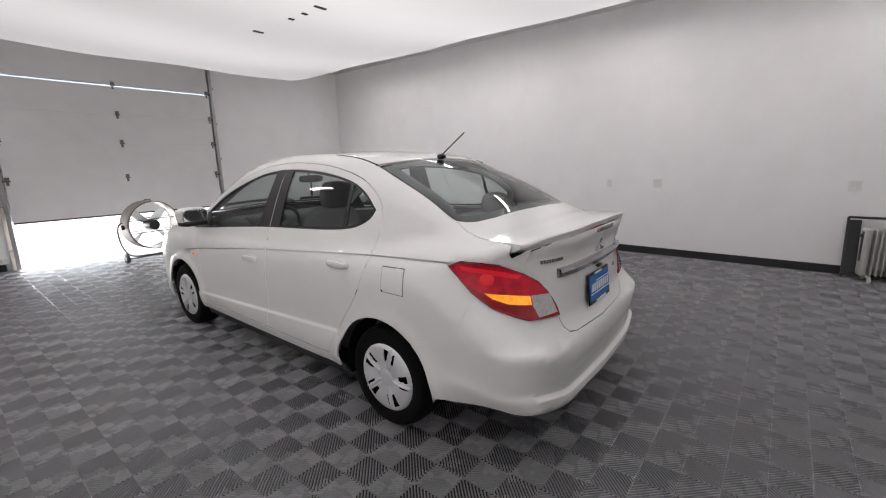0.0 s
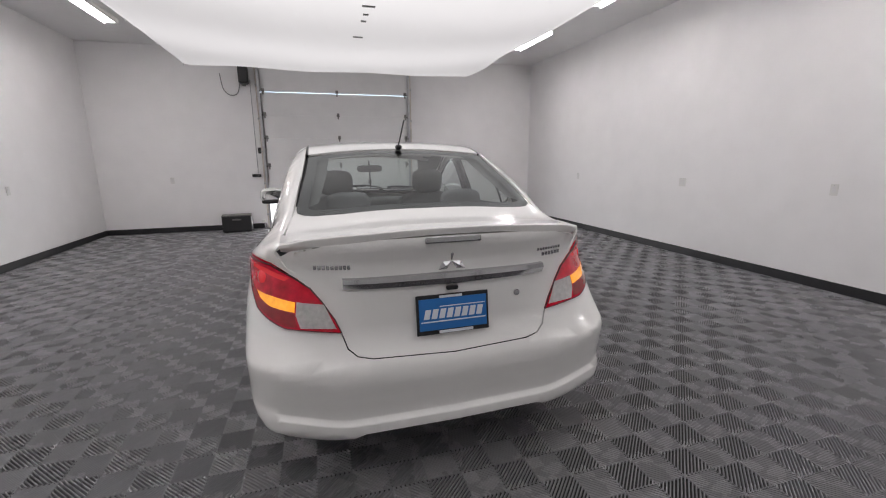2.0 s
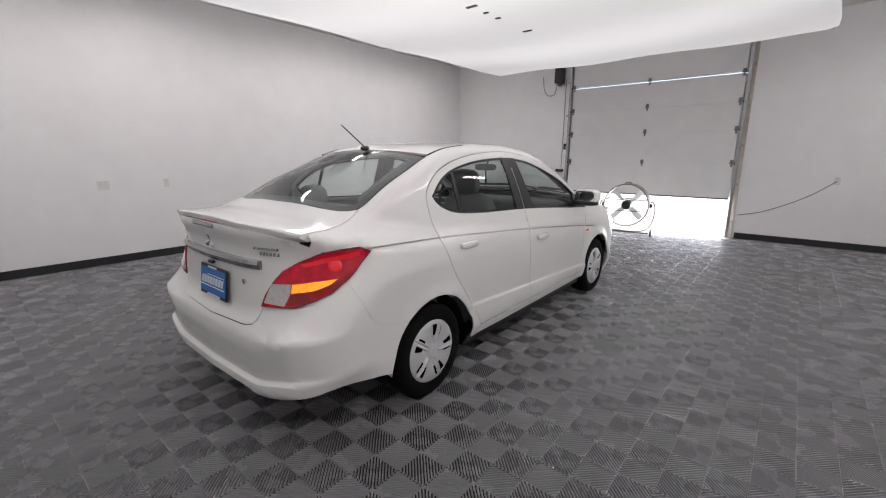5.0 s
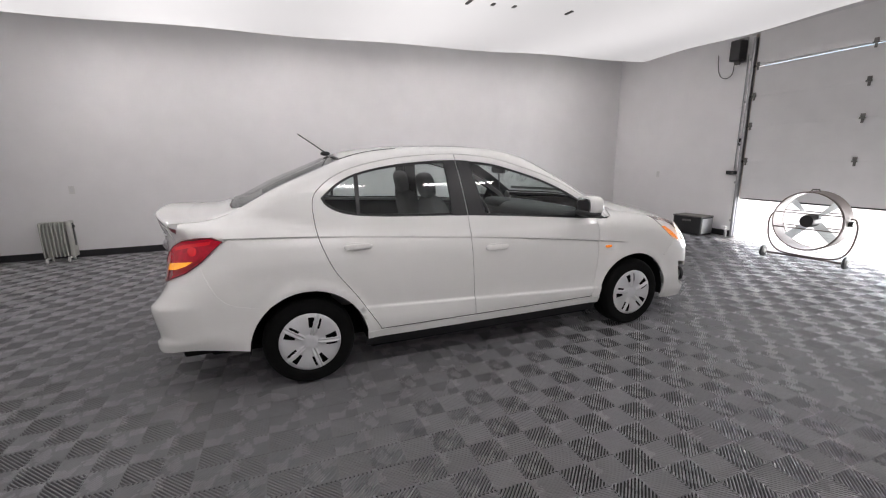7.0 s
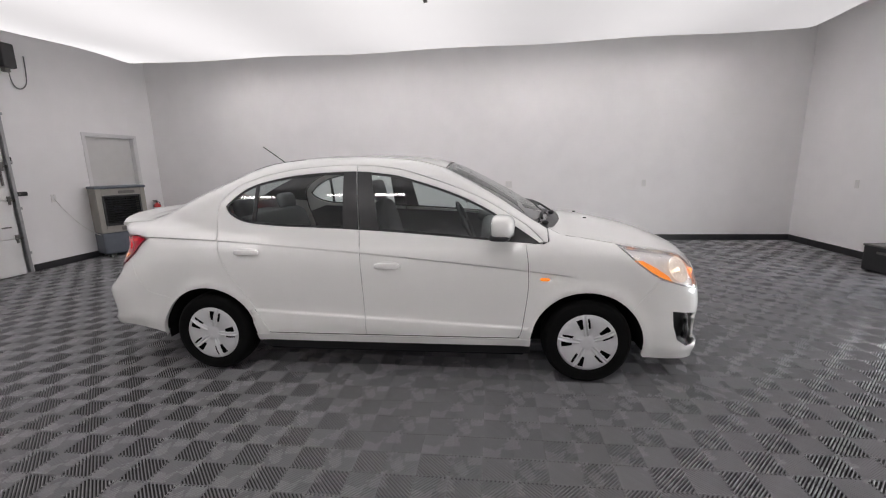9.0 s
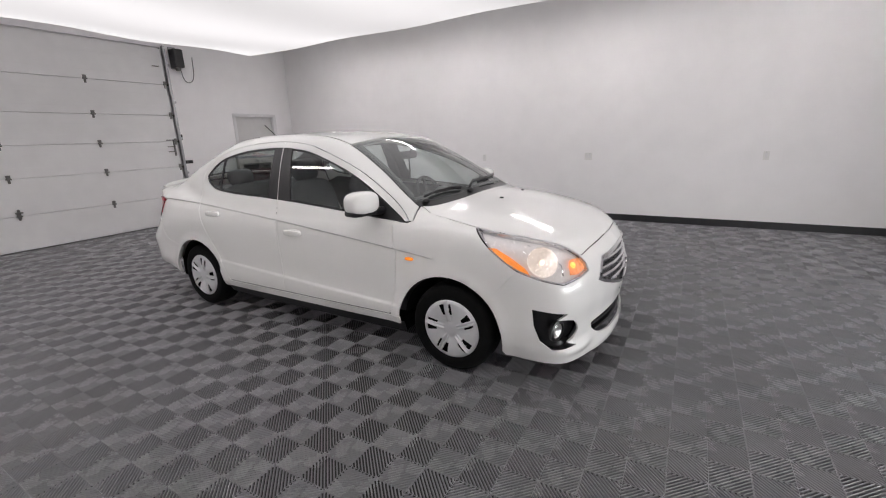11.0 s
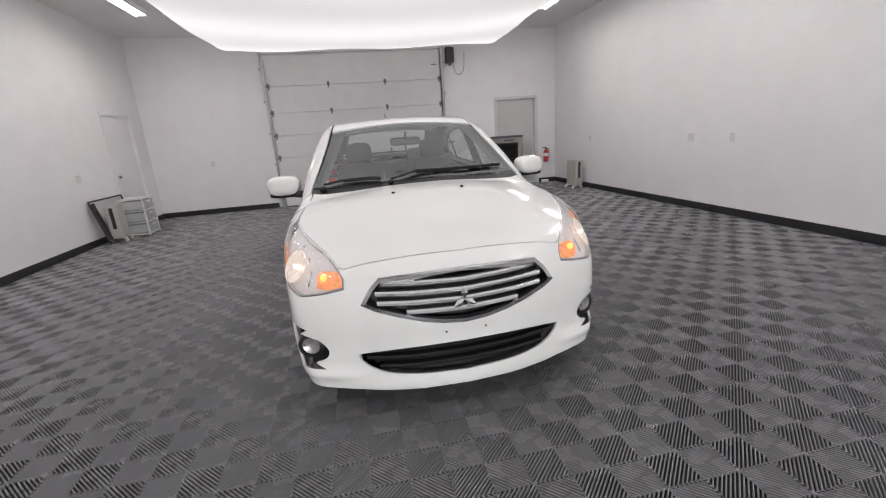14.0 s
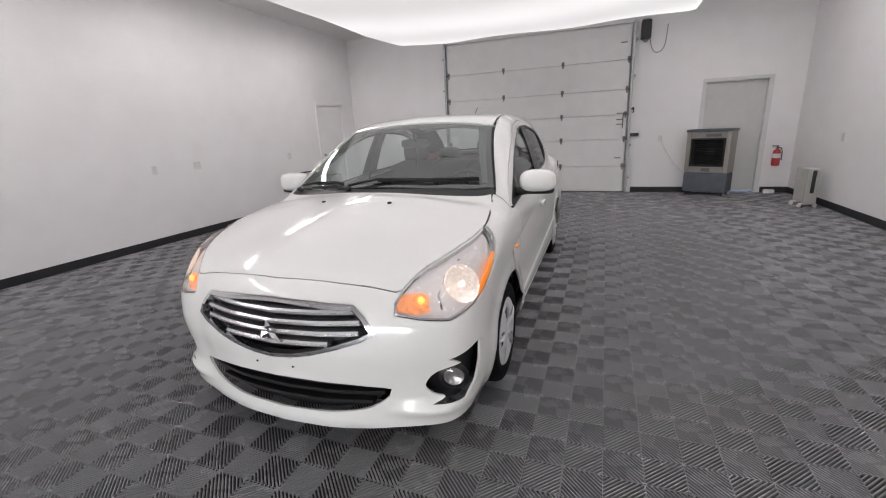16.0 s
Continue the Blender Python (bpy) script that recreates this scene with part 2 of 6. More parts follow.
M_MIRROR = mat("mirror_glass", (0.8, 0.8, 0.8), 0.02, metal=1.0)


# ---- mesh helpers ----
def mesh_object(name, verts, faces, material, parent=None, smooth=False, label=""):
    me = bpy.data.meshes.new(name)
    me.from_pydata([tuple(v) for v in verts], [], [tuple(f) for f in faces])
    me.update()
    me.materials.append(material)
    if smooth:
        me.polygons.foreach_set("use_smooth", [True] * len(me.polygons))
    ob = new(name, me)
    if parent:
        ob.parent = parent
    return tagged(ob, label)


def part(name, bm, material, parent=None, label="", smooth=False, angle=None):
    """Links a bmesh as one mesh object under a thing or a part."""
    me = bpy.data.meshes.new(name)
    bmesh.ops.recalc_face_normals(bm, faces=bm.faces[:])
    if angle is not None:
        for f in bm.faces:
            f.smooth = True
        for e in bm.edges:
            if len(e.link_faces) == 2 and e.calc_face_angle(0) > radians(angle):
                e.smooth = False
    elif smooth:
        for f in bm.faces:
            f.smooth = True
    bm.to_mesh(me)
    bm.free()
    me.materials.append(material)
    ob = new(name, me)
    if parent:
        ob.parent = parent
    return tagged(ob, label)


def thing(name, label, category, group="", at=(0, 0, 0), turn=0):
    e = new(name)
    e.empty_display_size = 0.1
    e.matrix_basis = pose(*at, 0, 0, turn)
    return tagged(e, label, category, group)


def box(bm, c, s, bevel=0.0, m=None, seg=2):
    """Box with centre c and size s added to bm, edges rounded."""
    r = bmesh.ops.create_cube(bm, size=1.0)
    vs = r["verts"]
    bmesh.ops.scale(bm, vec=s, verts=vs)
    if bevel:
        es = list({e for v in vs for e in v.link_edges})
        rb = bmesh.ops.bevel(bm, geom=es, offset=bevel, segments=seg, affect="EDGES", profile=0.5)
        vs = list({v for f in rb["faces"] for v in f.verts} | {v for v in vs if v.is_valid})
        seen, todo = set(vs), list(vs)
        while todo:
            v = todo.pop()
            for e in v.link_edges:
                o = e.other_vert(v)
                if o not in seen:
                    seen.add(o)
                    todo.append(o)
        vs = list(seen)
    bmesh.ops.translate(bm, vec=c, verts=vs)
    if m is not None:
        bmesh.ops.transform(bm, matrix=m, verts=vs)
    return vs


def boxes(*specs):
    bm = bmesh.new()
    for c, s, b in specs:
        box(bm, c, s, b)
    return bm


def tube(bm, pts, r, n=8, closed=False):
    """Round bar along a polyline."""
    pts = [Vector(p) for p in pts]
    rings = []
    up = Vector((0.123, 0.234, 0.964)).normalized()
    for i, p in enumerate(pts):
        a = pts[i - 1] if (i > 0 or closed) else p
        b = pts[(i + 1) % len(pts)] if (i < len(pts) - 1 or closed) else p
        d = (b - a).normalized()
        u = d.cross(up)
        if u.length < 0.05:
            u = d.cross(Vector((1, 0, 0)))
        u.normalize()
        w = d.cross(u)
        rings.append([bm.verts.new(p + r * (math.cos(2 * math.pi * k / n) * u + math.sin(2 * math.pi * k / n) * w)) for k in range(n)])
    m = len(rings)
    for i in range(m if closed else m - 1):
        a, b = rings[i], rings[(i + 1) % m]
        for k in range(n):
            bm.faces.new((a[k], a[(k + 1) % n], b[(k + 1) % n], b[k]))
    if not closed:
        bm.faces.new(rings[0])
        bm.faces.new(rings[-1][::-1])


def smooth_line(pts, n=6):
    """Curve through the points."""
    P = np.array(pts, float)
    out = []
    for i in range(len(P) - 1):
        p0, p1, p2, p3 = P[max(0, i - 1)], P[i], P[i + 1], P[min(len(P) - 1, i + 2)]
        for k in range(n):
            t = k / n
            out.append(0.5 * (2 * p1 + (p2 - p0) * t + (2 * p0 - 5 * p1 + 4 * p2 - p3) * t * t + (3 * p1 - p0 - 3 * p2 + p3) * t ** 3))
    out.append(P[-1])
    return [tuple(p) for p in out]


def lathe(bm, profile, n=48, m=None, closed=False):
    """Turns (radius, x) pairs round the x axis."""
    rings = []
    for r, x in profile:
        ring = []
        for k in range(n):
            a = 2 * math.pi * k / n
            v = Vector((x, r * math.cos(a), r * math.sin(a)))
            ring.append(bm.verts.new(m @ v if m is not None else v))
        rings.append(ring)
    last = len(rings) if closed else len(rings) - 1
    for i in range(last):
        a, b = rings[i], rings[(i + 1) % len(rings)]
        for k in range(n):
            bm.faces.new((a[k], a[(k + 1) % n], b[(k + 1) % n], b[k]))


def disc(bm, c, r, axis="x", depth=0.01, n=24):
    """Short round plug."""
    m = {"x": Matrix.Rotation(radians(90), 4, "Y"), "y": Matrix.Rotation(radians(90), 4, "X"), "z": Matrix.Identity(4)}[axis]
    bmesh.ops.create_cone(bm, cap_ends=True, segments=n, radius1=r, radius2=r, depth=depth, matrix=Matrix.Translation(c) @ m)


def blob(bm, c, s, e=0.5, nu=24, nv=14, m=None):
    """Rounded cushion: a superellipsoid of half sizes s; small e is boxier."""
    def pw(a, k):
        return math.copysign(abs(a) ** k, a)
    rows = []
    for j in range(1, nv):
        v = -math.pi / 2 + math.pi * j / nv
        rows.append([bm.verts.new((c[0] + s[0] * pw(math.cos(v), e) * pw(math.cos(u), e), c[1] + s[1] * pw(math.cos(v), e) * pw(math.sin(u), e), c[2] + s[2] * pw(math.sin(v), e)))
                     for u in [2 * math.pi * i / nu for i in range(nu)]])
    lo, hi = bm.verts.new((c[0], c[1], c[2] - s[2])), bm.verts.new((c[0], c[1], c[2] + s[2]))
    for j in range(len(rows) - 1):
        for i in range(nu):
            bm.faces.new((rows[j][i], rows[j][(i + 1) % nu], rows[j + 1][(i + 1) % nu], rows[j + 1][i]))
    for i in range(nu):
        bm.faces.new((lo, rows[0][(i + 1) % nu], rows[0][i]))
        bm.faces.new((hi, rows[-1][i], rows[-1][(i + 1) % nu]))
    if m is not None:
        bmesh.ops.transform(bm, matrix=m, verts=[v for r in rows for v in r] + [lo, hi])


def prism(bm, poly, axis, lo, hi):
    """Flat polygon in the plane across axis, pushed from lo to hi."""
    def at(p, d):
        return {"x": (d, p[0], p[1]), "y": (p[0], d, p[1]), "z": (p[0], p[1], d)}[axis]
    a = [bm.verts.new(at(p, lo)) for p in poly]
    b = [bm.verts.new(at(p, hi)) for p in poly]
    bm.faces.new(a)
    bm.faces.new(b[::-1])
    for i in range(len(poly)):
        j = (i + 1) % len(poly)
        bm.faces.new((a[i], a[j], b[j], b[i]))


def structure(name, bm, material, label, category, angle=None):
    return tagged(part(name, bm, material, None, label, angle=angle), label, category, kind="structure")


# ---- the room ----
def wall(name, bm_specs, label):
    return structure(name, boxes(*bm_specs), M_WALL, label, "wall")


def span(x0, x1, y0, y1, z0, z1, bevel=0.0):
    return (((x0 + x1) / 2, (y0 + y1) / 2, (z0 + z1) / 2), (x1 - x0, y1 - y0, z1 - z0), bevel)


T = 0.16
A0, A1, AH = -1.50, 1.55, 3.30      # garage opening in the north wall
B0, B1, BH = -1.73, 2.07, 3.20      # garage opening in the south wall
P0, P1, PH = -4.02, -3.02, 2.05     # door opening in the south wall
S0, S1, SH = -5.58, -4.62, 2.08     # door opening in the east wall

wall("wall_north", [span(XL - T, A0, YA, YA + T, -0.02, CEIL), span(A1, XR + T, YA, YA + T, -0.02, CEIL), span(A0, A1, YA, YA + T, AH, CEIL)], "smooth white painted wall with a wide garage opening")
wall("wall_south", [span(XL - T, P0, YB - T, YB, -0.02, CEIL), span(P1, B0, YB - T, YB, -0.02, CEIL), span(B1, XR + T, YB - T, YB, -0.02, CEIL),
                    span(B0, B1, YB - T, YB, BH, CEIL), span(P0, P1, YB - T, YB, PH, CEIL)], "smooth white painted wall with garage and passage doors")
wall("wall_east", [span(XR, XR + T, YB, S0, -0.02, CEIL), span(XR, XR + T, S1, YA, -0.02, CEIL), span(XR, XR + T, S0, S1, SH, CEIL)], "long smooth white painted wall")
wall("wall_west", [span(XL - T, XL, YB, YA, -0.02, CEIL)], "long smooth white painted wall")
structure("ceiling", boxes(span(XL - T, XR + T, YB - T, YA + T, CEIL, CEIL + 0.15)), M_CEIL, "plain matt white ceiling slab", "ceiling")

BBH, BBT = 0.105, 0.012
structure("baseboard", boxes(
    span(XL + BBT, A0 - 0.10, YA - BBT, YA, 0.0, BBH, 0.003), span(A1 + 0.10, XR - BBT, YA - BBT, YA, 0.0, BBH, 0.003),
    span(P1 + 0.07, B0 - 0.12, YB, YB + BBT, 0.0, BBH, 0.003), span(B1 + 0.12, XR - BBT, YB, YB + BBT, 0.0, BBH, 0.003), span(XL + BBT, P0 - 0.07, YB, YB + BBT, 0.0, BBH, 0.003),
    span(XL, XL + BBT, YB, YA, 0.0, BBH, 0.003), span(XR - BBT, XR, S1 + 0.07, YA, 0.0, BBH, 0.003), span(XR - BBT, XR, YB, S0 - 0.07, 0.0, BBH, 0.003)),
    M_BASE, "black vinyl baseboard along the white walls", "baseboard")

# ground outside, reaching the horizon
gb = bmesh.new()
box(gb, (0, 0, -0.27), (900, 900, 0.5))
structure("ground", gb, M_CONCRETE, "pale sunlit concrete ground outside the garage", "ground")


# ---- garage doors ----
def hinge(bm, x, y, z, s):
    box(bm, (x, y, z - 0.02), (0.030, 0.012, 0.085), 0.003)
    box(bm, (x, y + s * 0.004, z + 0.035), (0.052, 0.010, 0.045), 0.003)
    box(bm, (x, y + s * 0.012, z), (0.066, 0.018, 0.022), 0.003)


def garage_door(label, x0, x1, y, s, seams, gap_at, columns, bottom, wide, joint=0.0025):
    """Sectional door; s points into the room."""
    d = thing("garage_door", label, "garage door", at=(0, 0, 0))
    for k in range(len(seams) - 1):
        lo = seams[k] + (0.016 if k == gap_at else joint)
        hi = seams[k + 1] - (0.016 if k + 1 == gap_at else joint)
        bm = bmesh.new()
        box(bm, ((x0 + x1) / 2, y, (lo + hi) / 2), (x1 - x0, 0.045, hi - lo), joint * 2.4)
        # shallow pressed ribs across the section
        for f in (0.27, 0.73):
            box(bm, ((x0 + x1) / 2, y + s * 0.0225, lo + (hi - lo) * f), (x1 - x0 - 0.05, 0.0016, 0.05), 0.0006)
        section = part("door_section", bm, M_STEELDOOR, d)
        if k:
            for x in columns:
                hb = bmesh.new()
                hinge(hb, x, y + s * 0.03, seams[k], s)
                part("hinge", hb, M_DARKMETAL, section)
            for x in (x0 + 0.03, x1 - 0.03):
                hb = bmesh.new()
                hinge(hb, x, y + s * 0.03, seams[k], s)
                disc(hb, (x + (0.05 if x > 0.5 * (x0 + x1) else -0.05), y + s * 0.04, seams[k]), 0.022, "x", 0.02, 14)
                part("roller", hb, M_DARKMETAL, section)
    # added unseen backing that blocks daylight, closing the opening but for the slit
    backing = [(bottom + 0.01, seams[gap_at] - 0.012), (seams[gap_at] + 0.012, seams[-1] + 0.06)] if gap_at > 0 else [(0.0, seams[-1] + 0.06)]
    for lo, hi in backing:
        part("outer_skin", boxes((((x0 + x1) / 2, y - s * 0.095, (lo + hi) / 2), (x1 - x0 + wide, 0.012, hi - lo), 0.0)), M_STEELDOOR, d)
    if bottom > 0.1:
        bm = bmesh.new()
        box(bm, ((x0 + x1) / 2, y, bottom - 0.012), (x1 - x0, 0.03, 0.024), 0.004)
        part("bottom_seal", bm, M_BLACK, d)
    for x, o in ((x0, -1), (x1, 1)):
        bm = bmesh.new()
        box(bm, (x + o * 0.065, y + s * 0.035, 1.62), (0.008, 0.055, 3.2))
        box(bm, (x + o * 0.045, y + s * 0.06, 1.62), (0.04, 0.006, 3.2))
        box(bm, (x + o * 0.045, y + s * 0.01, 1.62), (0.04, 0.006, 3.2))
        for z in (0.3, 0.95, 1.6, 2.25, 2.9):
            box(bm, (x + o * 0.085, y + s * 0.02, z), (0.05, 0.05, 0.035), 0.003)
        part("track", bm, M_TRACK, d, "galvanised steel track")
    return d


DA = garage_door("white sectional garage door raised knee-high over daylight", -1.46, 1.50, YA - 0.07, -1, [0.70, 1.30, 1.86, 2.32, 2.78, 3.28], 4, (0.02,), 0.70, 0.088, 0.0006)
DB = garage_door("closed white sectional garage door with steel hinges", -1.70, 2.03, YB + 0.03, 1, [0.012, 0.53, 1.07, 1.54, 2.01, 2.55, 3.16], -1, (0.77, -0.45), 0.0, 0.068)
lock = boxes(((0.765, YB + 0.065, 0.56), (0.03, 0.02, 0.14), 0.004), ((0.765, YB + 0.08, 0.58), (0.09, 0.02, 0.02), 0.004))
part("lock_handle", lock, M_DARKMETAL, DB)
latch = boxes(*[((-1.57, YB + 0.06, z), (0.12, 0.012, 0.018), 0.003) for z in (0.70, 1.36, 1.45, 1.57, 2.86)], ((-1.63, YB + 0.07, 1.43), (0.02, 0.03, 0.30), 0.003))
part("slide_latch", latch, M_DARKMETAL, DB)

jamb = bmesh.new()
for x in (A0 - 0.035, A1 + 0.035):
    box(jamb, (x, YA + 0.06, AH / 2), (0.068, 0.19, AH), 0.004)
structure("trim", jamb, M_WOODJAMB, "bare wooden jambs of the raised garage door", "door trim")
head = bmesh.new()
box(head, (0.02, YA - 0.02, 3.33), (3.3, 0.05, 0.10), 0.004)
structure("trim_header", head, M_TRIM, "white header board above the garage door", "door trim")


# ---- passage doors ----
def passage_door(name, label, c, w, h, axis, s, recess, knob, leaf=M_LEAF, trim=M_TRIM):
    d = thing(name, label, "door")
    d["kind"] = "structure"
    def b(u, v, z, du, dv, dz, bev=0.003):
        return ((u, v, z), (du, dv, dz), bev) if axis == "y" else ((v, u, z), (dv, du, dz), bev)
    u0, plane = c
    part("door_leaf", boxes(b(u0, plane - s * recess, h / 2 + 0.004, w - 0.06, 0.04, h - 0.05, 0.004)), leaf, d)
    fr = [b(u0 - w / 2 + 0.012, plane - s * 0.07, h / 2, 0.024, 0.15, h), b(u0 + w / 2 - 0.012, plane - s * 0.07, h / 2, 0.024, 0.15, h), b(u0, plane - s * 0.07, h - 0.012, w - 0.05, 0.15, 0.024)]
    fr += [b(u0 - w / 2 - 0.025, plane + s * 0.006, h / 2 + 0.02, 0.05, 0.012, h + 0.04), b(u0 + w / 2 + 0.025, plane + s * 0.006, h / 2 + 0.02, 0.05, 0.012, h + 0.04), b(u0, plane + s * 0.006, h + 0.021, w - 0.002, 0.012, 0.04)]
    part("door_frame", boxes(*fr), trim, d)
    k = bmesh.new()
    u = u0 + knob * (w / 2 - 0.11)
    p = (u, plane - s * (recess - 0.05), 1.0) if axis == "y" else (plane - s * (recess - 0.05), u, 1.0)
    blob(k, p, (0.028, 0.028, 0.028), 1.0, 14, 8)
    disc(k, p, 0.012, axis, 0.06, 12)
    part("door_knob", k, M_DARKCHROME, d)
    return d


passage_door("door_1", "closed plain white passage door in a white frame", ((P0 + P1) / 2, YB), P1 - P0, PH, "y", 1, 0.09, 1)
passage_door("door_2", "closed flush white door in the long wall", ((S0 + S1) / 2, XR), S1 - S0, SH, "x", -1, 0.045, 1, M_WALL, M_WALL)


# ---- glowing cloth under the ceiling ----
def cloth_height(x, y):
    u, v = abs(x) / 2.5, abs(y + 0.02) / 4.55
    sag = 0.27 * (1 - min(1, u) ** 2.2) * (1 - min(1, v) ** 3)
    rim = 0.014 * math.sin(y * 2.7 + 1) * u ** 6 + 0.018 * math.sin(x * 3.1 + 0.4) * v ** 8
    fold = 0.012 * noise.noise((x * 0.7, y * 0.5, 3.0))
    return CLOTH_Z - sag + rim + fold


nx, ny = 44, 76
cv, cf = [], []
for j in range(ny + 1):
    for i in range(nx + 1):
        u, v = 2 * i / nx - 1, 2 * j / ny - 1
        wob = 0.03 * math.sin(v * 9) * abs(u) ** 8
        wob_y = 0.03 * math.sin(u * 7 + v) * abs(v) ** 8
        x, y = 2.5 * u * (1 - 0.025 * (1 - v * v) * abs(u) ** 4) + wob, -0.02 + 4.56 * v * (1 - 0.01 * (1 - u * u)) + wob_y
        lift = 0.045 * max(0, max(abs(u), abs(v)) - 0.97) / 0.03
        cv.append((x, y, cloth_height(x, y) + lift))
for j in range(ny):
    for i in range(nx):
        a = j * (nx + 1) + i
        cf.append((a, a + nx + 1, a + nx + 2, a + 1))
canopy = thing("light_diffuser_sheet", "large sagging white fabric sheet whose glow stands in for lamps above", "diffuser sheet", at=(0, 0, 0))
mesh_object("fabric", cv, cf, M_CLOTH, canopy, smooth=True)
for x in (-2.47, 2.47):
    for y in (-4.5, -2.25, 0.0, 2.25, 4.5):
        wb = bmesh.new()
        tube(wb, [(x, y, cloth_height(x, y) + 0.01), (x * 1.01, y, CEIL)], 0.003, 6)
        part("hanging_wire", wb, M_TRACK, canopy)
for y, w in ((1.16, 0.10), (0.60, 0.05), (0.40, 0.05), (0.18, 0.11)):
    wb = bmesh.new()
    box(wb, (0.02, y, cloth_height(0.02, y) - 0.006), (w, 0.03, 0.010), 0.003)
    part("seam_clip", wb, M_DARKMETAL, canopy)


# ---- ceiling strip lights ----
def strip_light():
    d = thing("strip_light", "long white ceiling strip light, switched on", "strip light", "ceiling strip lights")
    part("housing", boxes(((0, 0, -0.02), (0.19, 1.24, 0.04), 0.006)), M_WHITEPL, d)
    part("diffuser", boxes(((0, 0, -0.048), (0.16, 1.20, 0.018), 0.006)), M_STRIP, d)
    # lips added to keep strip light off the upper walls
    for x in (-0.088, 0.088):
        part("side_lip", boxes(((x, 0, -0.062), (0.008, 1.22, 0.045), 0.002)), M_WHITEPL, d)
    return d


first = strip_light()
first.matrix_basis = pose(3.45, 3.80, CEIL)
for x, y in [(3.45, 3.80 - 2.5 * k) for k in range(1, 4)] + [(-3.36, 3.80 - 2.5 * k) for k in range(4)]:
    copy_thing(first, pose(x, y, CEIL))


# ---- sockets and switches ----
def socket(label, w):
    """Cover plate lying on the plane y = 0, facing -y."""
    d = thing("wall_socket", label, "socket", "wall sockets")
    part("cover_plate", boxes(((0, -0.004, 0), (w, 0.008, 0.118), 0.003)), M_WHITEPL, d)
    n = 1 if w < 0.1 else 2
    for k in range(n):
        x = (k - (n - 1) / 2) * 0.048
        part("insert", boxes(((x, -0.0095, 0), (0.034, 0.004, 0.068), 0.0015)), M_TRIM, d)
        part("screw", boxes(((x, -0.009, 0.046), (0.007, 0.003, 0.007), 0.001)), M_TRACK, d)
    return d


single = socket("small white single wall socket", 0.072)
double = socket("white double wall socket", 0.118)
single.matrix_basis = pose(XR, -0.74, 1.05, 0, 0, -90)
double.matrix_basis = pose(XR, -1.43, 1.06, 0, 0, -90)
for ob, m in ((double, pose(XR, -3.53, 1.06, 0, 0, -90)), (double, pose(XR, 1.16, 1.04, 0, 0, -90)), (single, pose(XR, 3.75, 1.05, 0, 0, -90)),
              (double, pose(XL, 1.0, 1.05, 0, 0, 90)), (single, pose(XL, 3.4, 1.04, 0, 0, 90)), (single, pose(XL, -0.9, 1.04, 0, 0, 90)), (double, pose(XL, -1.62, 1.04, 0, 0, 90)),
              (single, pose(XL, -4.42, 1.04, 0, 0, 90)), (single, pose(-3.27, YA, 1.04, 0, 0, 0)), (single, pose(3.39, YB, 1.06, 0, 0, 180)), (single, pose(-2.33, YB, 1.05, 0, 0, 180)),
              (single, pose(2.86, YA, 1.045, 0, 0, 0))):
    copy_thing(ob, m)


# ---- door openers, controls, cables ----
def opener(x, y, z, s, label):
    d = thing("door_opener", label, "door opener", at=(x, y, z))
    part("motor_housing", boxes(((0, 0, 0), (0.17, 0.19, 0.32), 0.02)), M_BLACK, d)
    part("mount_plate", boxes(((0, -s * 0.115, 0.02), (0.12, 0.04, 0.38), 0.004)), M_TRACK, d)
    part("drive_collar", boxes(((0, s * 0.0, -0.185), (0.07, 0.07, 0.05), 0.008)), M_DARKMETAL, d)
    return d


opener(-1.76, YA - 0.13, 3.07, -1, "black wall-mounted opener beside the raised garage door")
opener(-1.93, YB + 0.13, 3.02, 1, "black wall-mounted opener beside the closed garage door")


def cable(pts, r, label, material=M_CABLE):
    bm = bmesh.new()
    P = [Vector(p) for p in pts]
    fine = []
    for i in range(len(P) - 1):
        p0, p1, p2, p3 = P[max(0, i - 1)], P[i], P[i + 1], P[min(len(P) - 1, i + 2)]
        for k in range(6):
            t = k / 6
            fine.append(0.5 * ((2 * p1) + (p2 - p0) * t + (2 * p0 - 5 * p1 + 4 * p2 - p3) * t * t + (3 * p1 - p0 - 3 * p2 + p3) * t ** 3))
    fine.append(P[-1])
    tube(bm, fine, r, 6)
    return tagged(part("cable", bm, material, None, smooth=True), label, "cable")


cable([(-1.83, YA - 0.10, 2.98), (-1.90, YA - 0.03, 2.74), (-2.05, YA - 0.015, 2.70), (-2.16, YA - 0.012, 2.82), (-2.20, YA - 0.01, 3.10)], 0.007, "dark cable looping beside the door opener")
cable([(-2.0, YB + 0.08, 2.92), (-2.06, YB + 0.03, 2.70), (-2.16, YB + 0.015, 2.63), (-2.27, YB + 0.012, 2.74), (-2.30, YB + 0.01, 3.10)], 0.007, "dark cable looping beside the door opener")
cable([(2.86, YA - 0.012, 1.045), (2.53, YA - 0.014, 0.78), (2.04, YA - 0.014, 0.52), (1.66, YA - 0.02, 0.415)], 0.006, "thin dark cable sagging along the white wall")
cable([(-2.33, YB + 0.012, 1.05), (-2.42, YB + 0.05, 0.86), (-2.58, YB + 0.12, 0.60), (-2.75, YB + 0.20, 0.42), (-2.86, YB + 0.30, 0.36)], 0.006, "grey power cord hanging from a socket to the cooler", M_WHITEPL)
cable([(-1.66, YA - 0.02, 3.0), (-1.665, YA - 0.012, 2.0), (-1.67, YA - 0.012, 1.16)], 0.008, "grey conduit running down beside the garage door", M_TRACK)


